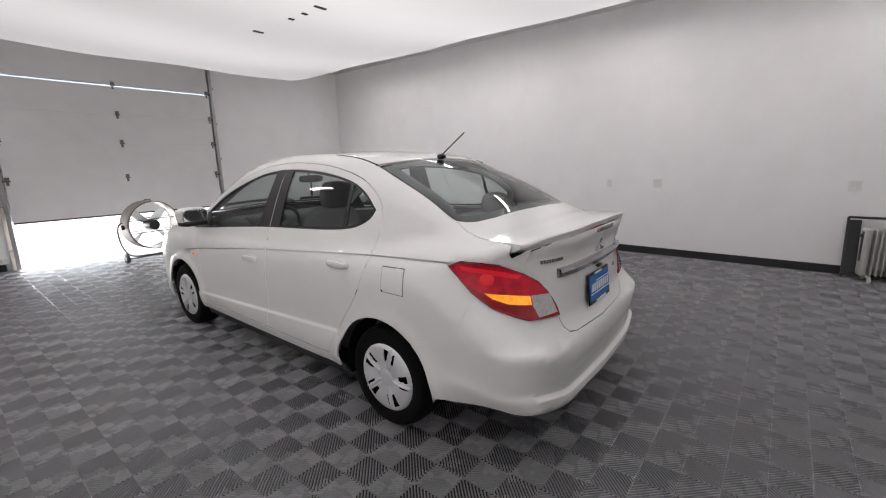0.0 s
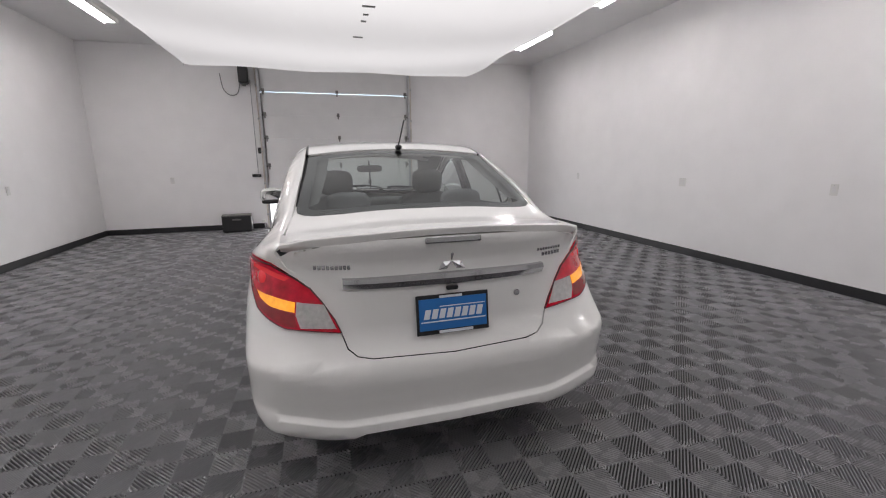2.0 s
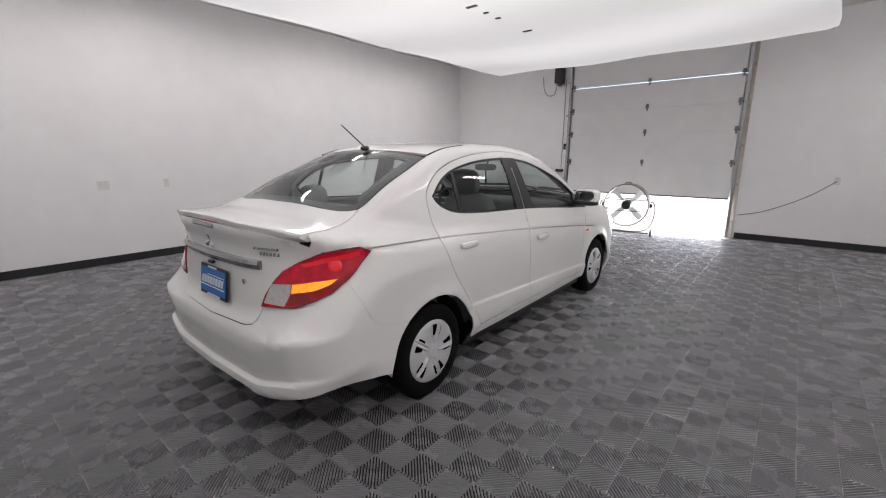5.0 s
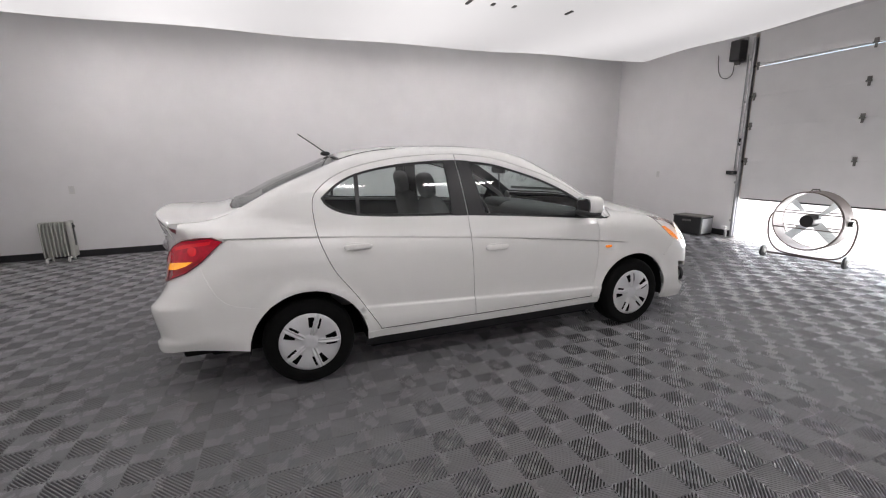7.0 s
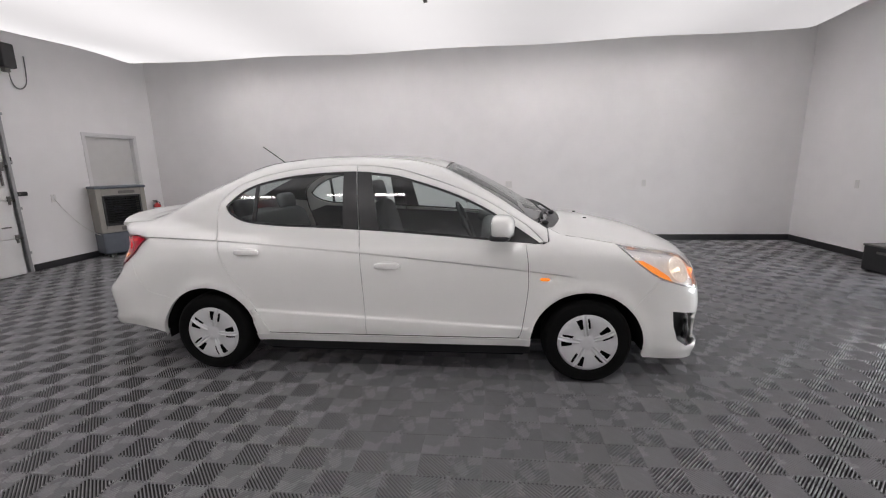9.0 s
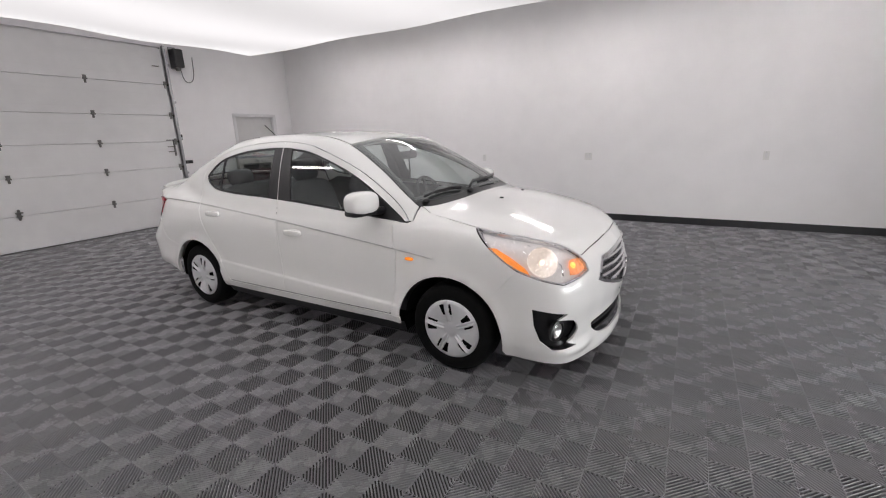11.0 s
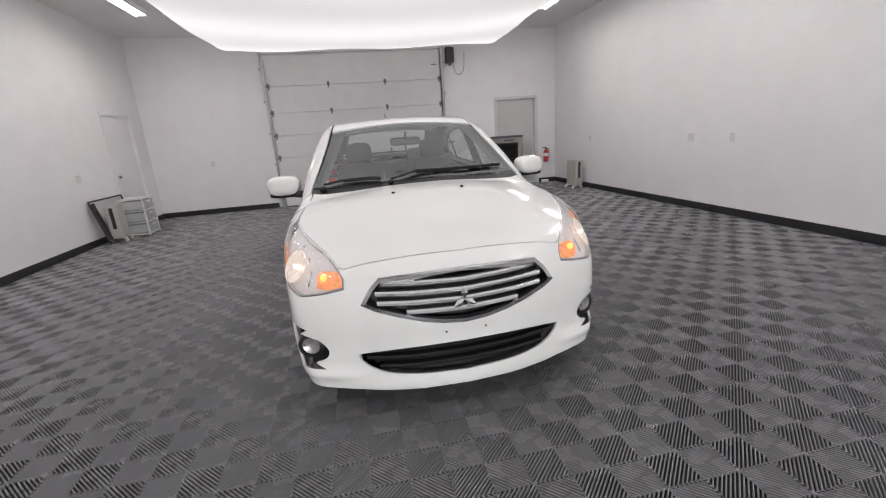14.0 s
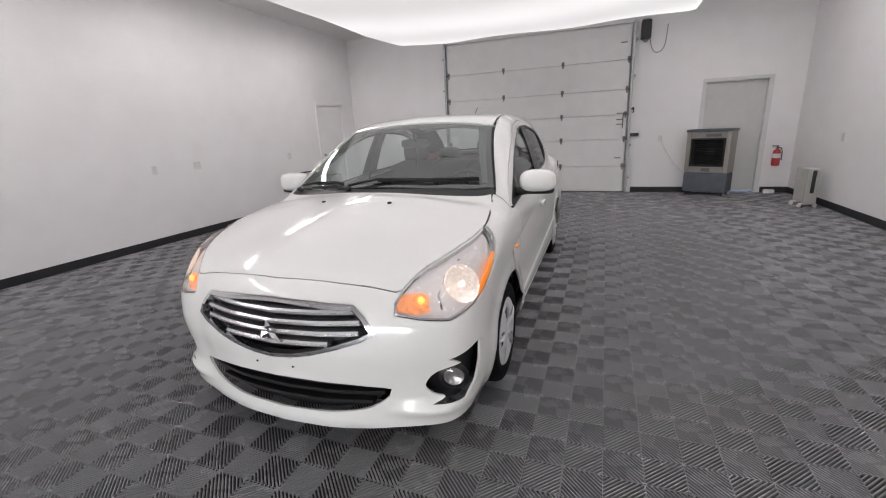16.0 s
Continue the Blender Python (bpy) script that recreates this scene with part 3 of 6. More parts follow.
def control(x, y, z, s, label, w=0.14, h=0.06):
    d = thing("door_control", label, "door control", at=(x, y, z))
    part("casing", boxes(((0, 0, 0), (w, 0.05, h), 0.008)), M_BLACK, d)
    part("button", boxes(((w * 0.2, s * 0.027, 0), (w * 0.18, 0.008, h * 0.4), 0.002)), M_DARKMETAL, d)
    return d


control(-1.70, YA - 0.025, 1.11, -1, "small black door control box on the wall", 0.17, 0.06)
control(-1.60, YA - 0.025, 1.62, -1, "small black junction box beside the track", 0.06, 0.12)
control(-1.86, YB + 0.025, 1.15, 1, "small black door control box on the wall", 0.16, 0.06)
control(-1.80, YB + 0.025, 1.62, 1, "small black junction box beside the track", 0.05, 0.10)


# ---- drum fan before the open door ----
def drum_fan():
    d = thing("drum_fan", "grey steel drum fan on a wheeled tube stand", "fan", at=(0.03, 5.08, 0), turn=8)
    R, H, W = 0.375, 0.55, 0.26
    to_y = Matrix.Translation((0, 0, H)) @ Matrix.Rotation(radians(90), 4, "Z")
    bm = bmesh.new()
    lathe(bm, [(R, -W / 2), (R + 0.012, -W / 2), (R + 0.012, W / 2), (R, W / 2), (R - 0.004, W / 2), (R - 0.004, -W / 2)], 56, to_y, True)
    part("drum", bm, M_FANSTEEL, d, smooth=False, angle=30)
    for y in (-W / 2 - 0.012, W / 2 + 0.012):
        bm = bmesh.new()
        for r in [R]:
            tube(bm, [(r * math.cos(a), y, H + r * math.sin(a)) for a in [2 * math.pi * k / 48 for k in range(48)]], 0.008, 6, True)
        for z in (0.10, -0.10):
            tube(bm, [(-math.sqrt(R * R - z * z), y, H + z), (math.sqrt(R * R - z * z), y, H + z)], 0.008, 6)
        part("guard", bm, M_FANTUBE, d)
    bm = bmesh.new()
    lathe(bm, [(0.0, -0.13), (0.075, -0.13), (0.085, -0.10), (0.085, 0.08), (0.06, 0.10), (0.0, 0.10)], 24, to_y)
    part("motor", bm, M_BLACK, d, angle=30)
    for k in range(4):
        bm = bmesh.new()
        a0 = math.pi / 4 + k * math.pi / 2
        rows = []
        for i in range(6):
            r = 0.08 + i * 0.054
            wdt = 0.07 + 0.03 * i / 5
            rows.append([bm.verts.new((r * math.cos(a0 + s * wdt / r / 2) , 0.05 + 0.07 * s * (1 - i / 9), H + r * math.sin(a0 + s * wdt / r / 2))) for s in (-1, 0, 1)])
        for i in range(5):
            for j in range(2):
                bm.faces.new((rows[i][j], rows[i][j + 1], rows[i + 1][j + 1], rows[i + 1][j]))
        bmesh.ops.solidify(bm, geom=bm.faces[:], thickness=0.004)
        part("blade", bm, M_CLEARPL, d)
    bm = bmesh.new()
    tube(bm, smooth_line([(-R - 0.02, 0, H + 0.06), (-R - 0.07, 0, H + 0.05), (-R - 0.10, 0, H - 0.08), (-R - 0.07, 0, 0.25), (-0.34, 0.03, 0.10), (-0.15, 0.07, 0.055), (0.15, 0.07, 0.055), (0.34, 0.03, 0.10), (R + 0.07, 0, 0.25), (R + 0.10, 0, H - 0.08), (R + 0.07, 0, H + 0.05), (R + 0.02, 0, H + 0.06)], 4), 0.011, 10)
    part("yoke", bm, M_FANTUBE, d, smooth=True)
    bm = bmesh.new()
    tube(bm, [(-0.40, -0.10, 0.07), (-0.34, 0.16, 0.02), (0.34, 0.16, 0.02), (0.40, -0.10, 0.07)], 0.014, 10)
    part("base_bar", bm, M_FANTUBE, d, smooth=True)
    for x in (-0.45, 0.45):
        bm = bmesh.new()
        lathe(bm, [(0.0, -0.02), (0.06, -0.02), (0.078, -0.012), (0.078, 0.012), (0.06, 0.02), (0.0, 0.02)], 24, Matrix.Translation((x, -0.10, 0.08)))
        w = part("wheel", bm, M_BLACK, d, angle=30)
        bm = bmesh.new()
        disc(bm, (x, -0.10, 0.08), 0.03, "x", 0.05, 16)
        part("wheel_hub", bm, M_WHITEPL, w)
    for x in (-R - 0.03, R + 0.03):
        bm = bmesh.new()
        disc(bm, (x, 0, H), 0.035, "x", 0.05, 14)
        part("pivot_knob", bm, M_BLACK, d)
    bm = bmesh.new()
    tube(bm, [(-0.05, 0, H + R + 0.005), (-0.035, 0, H + R + 0.03), (0.035, 0, H + R + 0.03), (0.05, 0, H + R + 0.005)], 0.009, 8)
    part("carry_handle", bm, M_DARKMETAL, d)
    return d


drum_fan()

# ---- things beside the open door ----
case = thing("equipment_case", "dark rugged equipment case with a silver end panel", "equipment case", at=(-2.12, YA - 0.30, 0), turn=6)
part("shell", boxes(((0, 0, 0.175), (0.54, 0.34, 0.33), 0.02)), M_BLACK, case)
part("end_panel", boxes(((0.274, 0, 0.17), (0.014, 0.28, 0.26), 0.004)), M_TRACK, case)
part("lid_edge", boxes(((0, -0.002, 0.335), (0.55, 0.35, 0.02), 0.006)), M_DARKMETAL, case)
part("grip", boxes(((0, -0.18, 0.26), (0.16, 0.02, 0.03), 0.006)), M_DARKMETAL, case)
for x in (-0.2, 0.2):
    part("foot", boxes(((x, 0, 0.006), (0.06, 0.28, 0.012), 0.003)), M_BLACK, case)
trap = thing("sensor_bracket", "small white sensor box on a floor bracket", "door sensor", at=(-1.62, YA - 0.10, 0))
part("bracket", boxes(((0, 0, 0.07), (0.03, 0.04, 0.14), 0.003), ((-0.03, 0, 0.004), (0.10, 0.06, 0.008), 0.002)), M_TRACK, trap)
part("sensor", boxes(((-0.02, -0.01, 0.16), (0.07, 0.06, 0.06), 0.008)), M_WHITEPL, trap)


# ---- evaporative cooler ----
def cooler():
    d = thing("air_cooler", "tall evaporative air cooler, warm grey over a slate tank", "air cooler", at=(-3.16, -5.78, 0), turn=-26.9 + 180)
    # front faces local -y
    w, dp = 0.72, 0.40
    part("tank", boxes(((0, 0, 0.24), (w, dp, 0.36), 0.03)), M_GREYPL, d, "slate grey water tank")
    body = part("body", boxes(((-w / 2 + 0.04, 0, 0.79), (0.08, dp - 0.02, 0.74), 0.012), ((w / 2 - 0.04, 0, 0.79), (0.08, dp - 0.02, 0.74), 0.012), ((0, 0, 1.09), (w - 0.15, dp - 0.02, 0.14), 0.012),
                         ((0, 0, 0.48), (w - 0.15, dp - 0.02, 0.12), 0.012), ((0, dp / 2 - 0.03, 0.79), (w - 0.15, 0.03, 0.52), 0.004)), M_BEIGEPL, d)
    part("top_cover", boxes(((0, 0, 1.178), (w + 0.03, dp + 0.03, 0.045), 0.018)), M_GREYPL, d)
    part("grille_cavity", boxes(((0, 0.05, 0.79), (w - 0.16, 0.02, 0.50), 0.0)), M_BLACK, d)
    gf = part("grille_frame", boxes(((-0.265, -0.185, 0.79), (0.03, 0.03, 0.50), 0.006), ((0.265, -0.185, 0.79), (0.03, 0.03, 0.50), 0.006), ((0, -0.185, 1.03), (0.50, 0.03, 0.03), 0.006), ((0, -0.185, 0.55), (0.50, 0.03, 0.03), 0.006)), M_BLACK, d)
    for k in range(11):
        bm = bmesh.new()
        box(bm, (0, 0, 0), (0.50, 0.04, 0.008), 0.002, Matrix.Translation((0, -0.17, 0.585 + k * 0.041)) @ Matrix.Rotation(radians(28), 4, "X"))
        part("louvre", bm, M_BLACK, gf)
    for k in range(7):
        part("vane", boxes(((-0.21 + k * 0.07, -0.14, 0.79), (0.006, 0.03, 0.47), 0.001)), M_BLACK, gf)
    bm = bmesh.new()
    disc(bm, (0, 0.02, 0.79), 0.07, "y", 0.05, 24)
    part("fan_hub", bm, M_GREYPL, d)
    part("control_panel", boxes(((0.08, -0.193, 1.095), (0.24, 0.012, 0.05), 0.005)), M_DARKMETAL, d)
    part("badge", boxes(((0, -0.193, 0.478), (0.14, 0.012, 0.06), 0.005)), M_DARKMETAL, d)
    for x in (-0.30, 0.30):
        for y in (-0.15, 0.15):
            bm = bmesh.new()
            disc(bm, (x, y, 0.03), 0.03, "x", 0.03, 16)
            part("caster", bm, M_BLACK, d)
    return d


cooler()


# ---- fire extinguisher ----
def extinguisher():
    d = thing("fire_extinguisher", "small red fire extinguisher with white label on the wall", "fire extinguisher", at=(-4.25, YB + 0.085, 0.50))
    up = Matrix.Rotation(radians(-90), 4, "Y")
    bm = bmesh.new()
    lathe(bm, [(0.0, 0.0), (0.05, 0.0), (0.062, 0.012), (0.062, 0.24), (0.05, 0.275), (0.022, 0.295), (0.022, 0.31), (0.0, 0.31)], 28, up)
    part("cylinder", bm, M_RED, d, angle=40)
    bm = bmesh.new()
    lathe(bm, [(0.0625, 0.14), (0.0638, 0.142), (0.0638, 0.218), (0.0625, 0.22)], 28, up)
    part("label_band", bm, M_WHITEPL, d)
    part("valve", boxes(((0, 0, 0.325), (0.03, 0.03, 0.04), 0.006)), M_BLACK, d)
    part("lever", boxes(((0.035, 0, 0.355), (0.11, 0.018, 0.012), 0.004), ((0.03, 0, 0.335), (0.09, 0.016, 0.010), 0.004)), M_BLACK, d)
    bm = bmesh.new()
    tube(bm, [(-0.02, 0, 0.325), (-0.06, 0.01, 0.31), (-0.075, 0.01, 0.24), (-0.075, 0.01, 0.10)], 0.009, 8)
    part("hose", bm, M_BLACK, d, smooth=True)
    part("wall_bracket", boxes(((0, -0.074, 0.16), (0.04, 0.02, 0.22), 0.003)), M_TRACK, d)
    return d


extinguisher()
# white block put where light leaks under the passage door
leak_bm = bmesh.new()
box(leak_bm, (-4.20, YB + 0.12, 0.035), (0.17, 0.09, 0.07), 0.015)
tagged(part("doorstop_block", leak_bm, M_WHITEPL), "small white block standing in for light leaking under the door", "block")


# ---- oil radiators ----
def radiator(label, at, turn):
    d = thing("oil_radiator", label, "radiator", "oil radiators", at=at, turn=turn)
    for k in range(7):
        bm = bmesh.new()
        box(bm, (-0.15 + k * 0.046, 0, 0.335), (0.020, 0.15, 0.52), 0.009)
        part("fin", bm, M_RADIATOR, d)
    part("spine", boxes(((-0.01, 0, 0.34), (0.30, 0.05, 0.42), 0.01)), M_RADIATOR, d)
    c = part("control_end", boxes(((0.19, 0, 0.335), (0.06, 0.165, 0.54), 0.02)), M_RADIATOR, d)
    part("control_strip", boxes(((0.222, 0, 0.40), (0.008, 0.05, 0.34), 0.004)), M_BLACK, c, "black control strip")
    bm = bmesh.new()
    disc(bm, (0.23, 0, 0.52), 0.022, "x", 0.02, 18)
    part("dial", bm, M_BLACK, c)
    for x in (-0.12, 0.14):
        f = part("foot", boxes(((x, 0, 0.06), (0.03, 0.22, 0.025), 0.006)), M_WHITEPL, d)
        for y in (-0.10, 0.10):
            bm = bmesh.new()
            disc(bm, (x, y, 0.028), 0.028, "x", 0.022, 16)
            part("caster", bm, M_WHITEPL, f)
    return d


radiator("pale grey finned oil radiator standing by the wall", (-4.26, -4.62, 0), 93)
radiator("pale grey finned oil radiator beside the plastic drawers", (4.36, -3.86, 0), 100)

# ---- drawer cart and leaning frame ----
cart = thing("drawer_cart", "white frame drawer cart with three clear plastic drawers", "drawer cart", at=(4.24, -4.30, 0), turn=4)
W, D, H = 0.40, 0.48, 0.64
frame_specs = [((sx * (W / 2 - 0.012), sy * (D / 2 - 0.012), H / 2), (0.024, 0.024, H), 0.004) for sx in (-1, 1) for sy in (-1, 1)]
frame_specs += [((0, 0, z), (W, D, 0.018), 0.004) for z in (0.03, 0.23, 0.43, 0.632)]
part("cart_frame", boxes(*frame_specs), M_WHITEPL, cart)
for z in (0.13, 0.33, 0.53):
    bm = bmesh.new()
    box(bm, (-0.005, 0, z), (W - 0.03, D - 0.055, 0.15), 0.012)
    dr = part("drawer", bm, M_CLEARPL, cart, "cloudy clear plastic drawer")
    part("drawer_pull", boxes(((-W / 2 - 0.004, 0, z + 0.05), (0.02, 0.12, 0.02), 0.005)), M_WHITEPL, dr)
lean = thing("folding_frame", "black metal folding frame leaning on the wall", "folding frame", at=(XR - 0.14, -3.88, 0.0), turn=0)
bm = bmesh.new()
for y in (0.36, -0.62):
    tube(bm, [(-0.06, y, 0.012), (0.10, y, 0.70)], 0.013, 8)
tube(bm, [(0.10, 0.36, 0.70), (0.10, -0.62, 0.70)], 0.013, 8)
tube(bm, [(-0.055, 0.36, 0.05), (-0.055, -0.62, 0.05)], 0.013, 8)
part("tube_frame", bm, M_BLACK, lean)
bm = bmesh.new()
box(bm, (0, 0.30, 0.36), (0.02, 0.11, 0.62), 0.005, Matrix.Translation((0.02, 0, 0)) @ Matrix.Rotation(radians(13), 4, "Y") @ Matrix.Translation((-0.085, 0, 0)))
part("side_panel", bm, M_BLACK, lean)


# ---- the car: one smooth field gives every panel its curve ----
def pchip(*pts):
    xs, ys = np.array([p[0] for p in pts], float), np.array([p[1] for p in pts], float)
    h, d = np.diff(xs), np.diff(ys) / np.diff(xs)
    m = np.zeros_like(ys)
    for i in range(1, len(ys) - 1):
        m[i] = 2 * d[i - 1] * d[i] / (d[i - 1] + d[i]) if d[i - 1] * d[i] > 0 else 0.0
    m[0], m[-1] = d[0], d[-1]

    def f(x):
        x = np.clip(x, xs[0], xs[-1])
        i = np.clip(np.searchsorted(xs, x, "right") - 1, 0, len(h) - 1)
        t = (x - xs[i]) / h[i]
        return (1 + 2 * t) * (1 - t) ** 2 * ys[i] + t * (1 - t) ** 2 * h[i] * m[i] + t * t * (3 - 2 * t) * ys[i + 1] + t * t * (t - 1) * h[i] * m[i + 1]
    return f


def smax(a, b, k):
    h = np.maximum(k - np.abs(a - b), 0) / k
    return np.maximum(a, b) + h * h * k / 4


def smin(a, b, k):
    return -smax(-a, -b, k)


def step(a, b, x):
    t = np.clip((x - a) / (b - a), 0, 1)
    return t * t * (3 - 2 * t)


side_w = pchip((0.10, 0.74), (0.20, 0.79), (0.30, 0.822), (0.40, 0.834), (0.50, 0.829), (0.65, 0.834), (0.80, 0.836), (0.90, 0.826), (0.98, 0.80), (1.06, 0.755), (1.16, 0.69))
side_plan = pchip((-2.3, 0.95), (-2.0, 0.985), (-1.7, 0.992), (-1.27, 0.994), (-0.6, 1.0), (0.4, 1.0), (1.0, 0.998), (1.3, 0.995), (1.6, 0.99), (1.9, 0.97), (2.2, 0.93))
nose_y = pchip((0.10, 2.09), (0.14, 2.125), (0.19, 2.142), (0.27, 2.136), (0.40, 2.14), (0.52, 2.155), (0.62, 2.145), (0.74, 2.12), (0.84, 2.08), (1.0, 2.0))
nose_bow = pchip((0, 0), (0.2, 0.012), (0.4, 0.052), (0.5, 0.085), (0.6, 0.118), (0.7, 0.168), (0.78, 0.243), (0.84, 0.35))
tail_y = pchip((0.10, -2.02), (0.20, -2.08), (0.26, -2.15), (0.30, -2.175), (0.338, -2.177), (0.352, -2.163), (0.362, -2.157), (0.45, -2.170), (0.535, -2.184), (0.56, -2.183), (0.60, -2.152), (0.665, -2.116), (0.72, -2.103), (0.90, -2.103), (0.98, -2.108), (1.03, -2.125), (1.08, -2.145), (1.2, -2.15))
tail_bow = pchip((0, 0), (0.3, 0.015), (0.45, 0.045), (0.6, 0.11), (0.7, 0.20), (0.78, 0.335), (0.86, 0.55))
low_bow = pchip((0, 0), (0.3, 0.008), (0.5, 0.018), (0.6, 0.030), (0.66, 0.042), (0.70, 0.058), (0.75, 0.098), (0.80, 0.158), (0.85, 0.25))
deck_z = pchip((-2.4, 1.065), (-2.12, 1.094), (-1.9, 1.105), (-1.6, 1.112), (-1.3, 1.09), (0.0, 1.02), (0.9, 1.045), (1.12, 1.058), (1.37, 1.034), (1.6, 0.988), (1.76, 0.945), (1.9, 0.893), (2.0, 0.845), (2.1, 0.775), (2.3, 0.62))
roof_z = pchip((-3.2, -1.0), (-2.12, 0.0), (-2.05, 0.45), (-1.95, 0.96), (-1.83, 1.085), (-1.65, 1.170), (-1.35, 1.318), (-1.03, 1.450), (-0.8, 1.496), (-0.45, 1.518), (-0.2, 1.518), (0.1, 1.500), (0.384, 1.450), (0.714, 1.300), (1.0, 1.135), (1.15, 1.055), (1.3, 0.955), (1.6, 0.75), (1.9, 0.40), (2.05, 0.05), (3.2, -1.0))
cabin_w = pchip((0.90, 0.81), (0.98, 0.79), (1.20, 0.722), (1.35, 0.665), (1.43, 0.625), (1.55, 0.55))
cabin_plan = pchip((-2.0, 0.78), (-1.6, 0.89), (-1.1, 0.965), (-0.5, 1.0), (0.3, 1.0), (0.8, 0.99), (1.1, 0.965), (1.5, 0.88))


def slope(f, x):
    return (f(x + 0.01) - f(x - 0.01)) / 0.02


crease_z = pchip((-1.95, 0.998), (-1.685, 0.992), (-1.167, 0.966), (-0.308, 0.904), (0.542, 0.822), (1.20, 0.745))


def corner_rise(x):
    return 0.062 * step(0.42, 0.74, np.abs(x))


def tuck_z(y):
    return 0.448 - 0.050 * y


def field(p):
    x, y, z = np.abs(p[..., 0]), p[..., 1], p[..., 2]
    below = crease_z(y) - z
    cut = -0.023 * step(-0.001, 0.011, below) * np.exp(-np.maximum(below, 0) / 0.10) * step(-1.80, -1.66, y) * (1 - step(1.08, 1.20, y))
    tuck = 0.012 * step(0.012, -0.012, z - tuck_z(y)) * step(0.26, 0.34, z)
    r_f, r_r = np.hypot(y - 1.275, z - 0.29), np.hypot(y + 1.275, z - 0.29)
    waist = 0.045 * step(-1.62, -1.98, y) * step(0.45, 0.32, z)
    flare = 0.012 * (np.exp(-((r_f - 0.36) / 0.045) ** 2) + np.exp(-((r_r - 0.36) / 0.045) ** 2))
    side = x - (side_w(z) * side_plan(y) + cut + tuck * (np.abs(y) < 0.95) + flare - waist)
    top = (z - deck_z(y) + (0.15 - 0.05 * step(-1.2, -1.6, y)) * x * x) * 0.85
    chin = 0.031 * np.exp(-((z - 0.258) / 0.034) ** 2) * step(0.42, 0.66, x)
    nose = (y - nose_y(z) - chin + nose_bow(x) * (1 + 0.30 * step(0.62, 0.84, z))) / np.sqrt(1 + slope(nose_bow, x) ** 2)
    hi = step(0.64, 0.97, z)
    zt = z - corner_rise(x) * step(0.80, 0.54, z)
    tail = (tail_y(zt) + hi * tail_bow(x) + (1 - hi) * low_bow(x) - y) / np.sqrt(1 + (hi * slope(tail_bow, x) + (1 - hi) * slope(low_bow, x)) ** 2)
    low = 0.108 + 0.102 * step(1.6, -1.6, y) - z
    b = smax(side, top, 0.075)
    b = smax(b, nose, 0.07)
    b = smax(b, tail, 0.065 - 0.04 * step(0.93, 1.02, z))
    b = smax(b, low, 0.04)
    ye = np.where(y > 0, y + 0.17 * x * x * step(0.0, 0.5, y), y - 0.12 * x * x * step(-0.6, -1.1, y))
    crown = z - roof_z(ye) + 0.085 * x * x
    crown = crown / np.sqrt(1 + slope(roof_z, ye) ** 2)
    cab = smax(x - cabin_w(z) * cabin_plan(y), crown, 0.075)
    return smin(b, cab, 0.035)


def gradient(p):
    g = np.zeros_like(p)
    for k in range(3):
        e = np.zeros(3)
        e[k] = 0.0015
        g[:, k] = field(p + e) - field(p - e)
    return g / np.maximum(np.linalg.norm(g, axis=1, keepdims=True), 1e-9)


def rays(proj, uv):
    u, v = uv[:, 0], uv[:, 1]
    o, z = np.ones_like(u), np.zeros_like(u)
    if proj == "side":
        return np.stack([1.2 * o, u, v], 1), np.stack([-o, z, z], 1), 1.15
    if proj == "front":
        return np.stack([u, 2.6 * o, v], 1), np.stack([z, -o, z], 1), 1.7
    if proj == "rear":
        return np.stack([u, -2.6 * o, v], 1), np.stack([z, o, z], 1), 1.7
    if proj == "top":
        return np.stack([u, v, 1.7 * o], 1), np.stack([z, z, -o], 1), 1.4
    s = 1 if proj == "nose" else -1
    a = u / 0.85
    d = np.stack([np.sin(a), s * np.cos(a), z], 1)
    return np.stack([z, s * 1.3 * o, v], 1) + 1.7 * d, -d, 1.6


def flat(proj, p):
    x, y, z = p
    if proj == "side":
        return (y, z)
    if proj in ("front", "rear"):
        return (x, z)
    if proj == "top":
        return (x, y)
    s = 1 if proj == "nose" else -1
    return (0.85 * math.atan2(x, s * y - 1.3), z)


def cast(proj, uv, off=0.0):
    o, d, length = rays(proj, uv)
    ts = np.linspace(0, length, 80)
    vals = field(o[:, None, :] + d[:, None, :] * ts[None, :, None]) - off
    inside = vals < 0
    hit = inside.any(1)
    i = np.where(hit, inside.argmax(1), 1)
    lo, hi = ts[np.maximum(i - 1, 0)], ts[i]
    for _ in range(22):
        mid = (lo + hi) / 2
        neg = field(o + d * mid[:, None]) - off < 0
        hi, lo = np.where(neg, mid, hi), np.where(neg, lo, mid)
    return o + d * hi[:, None], hit


def on(proj, a, b, off=0.0):
    return cast(proj, np.array([[a, b]], float), off)[0][0]


def dense(poly, gap, closed=True):
    out = []
    n = len(poly)
    for i in range(n if closed else n - 1):
        a, b = np.array(poly[i], float), np.array(poly[(i + 1) % n], float)
        k = max(1, int(np.ceil(np.linalg.norm(b - a) / gap)))
        out += [a + (b - a) * j / k for j in range(k)]
    if not closed:
        out.append(np.array(poly[-1], float))
    return np.array(out)


def inside_poly(pts, poly):
    x, y = pts[:, 0], pts[:, 1]
    r = np.zeros(len(pts), bool)
    n = len(poly)
    for i in range(n):
        (x1, y1), (x2, y2) = poly[i], poly[(i + 1) % n]
        if y1 == y2:
            continue
        c = ((y1 > y) != (y2 > y)) & (x < (x2 - x1) * (y - y1) / (y2 - y1) + x1)
        r ^= c
    return r


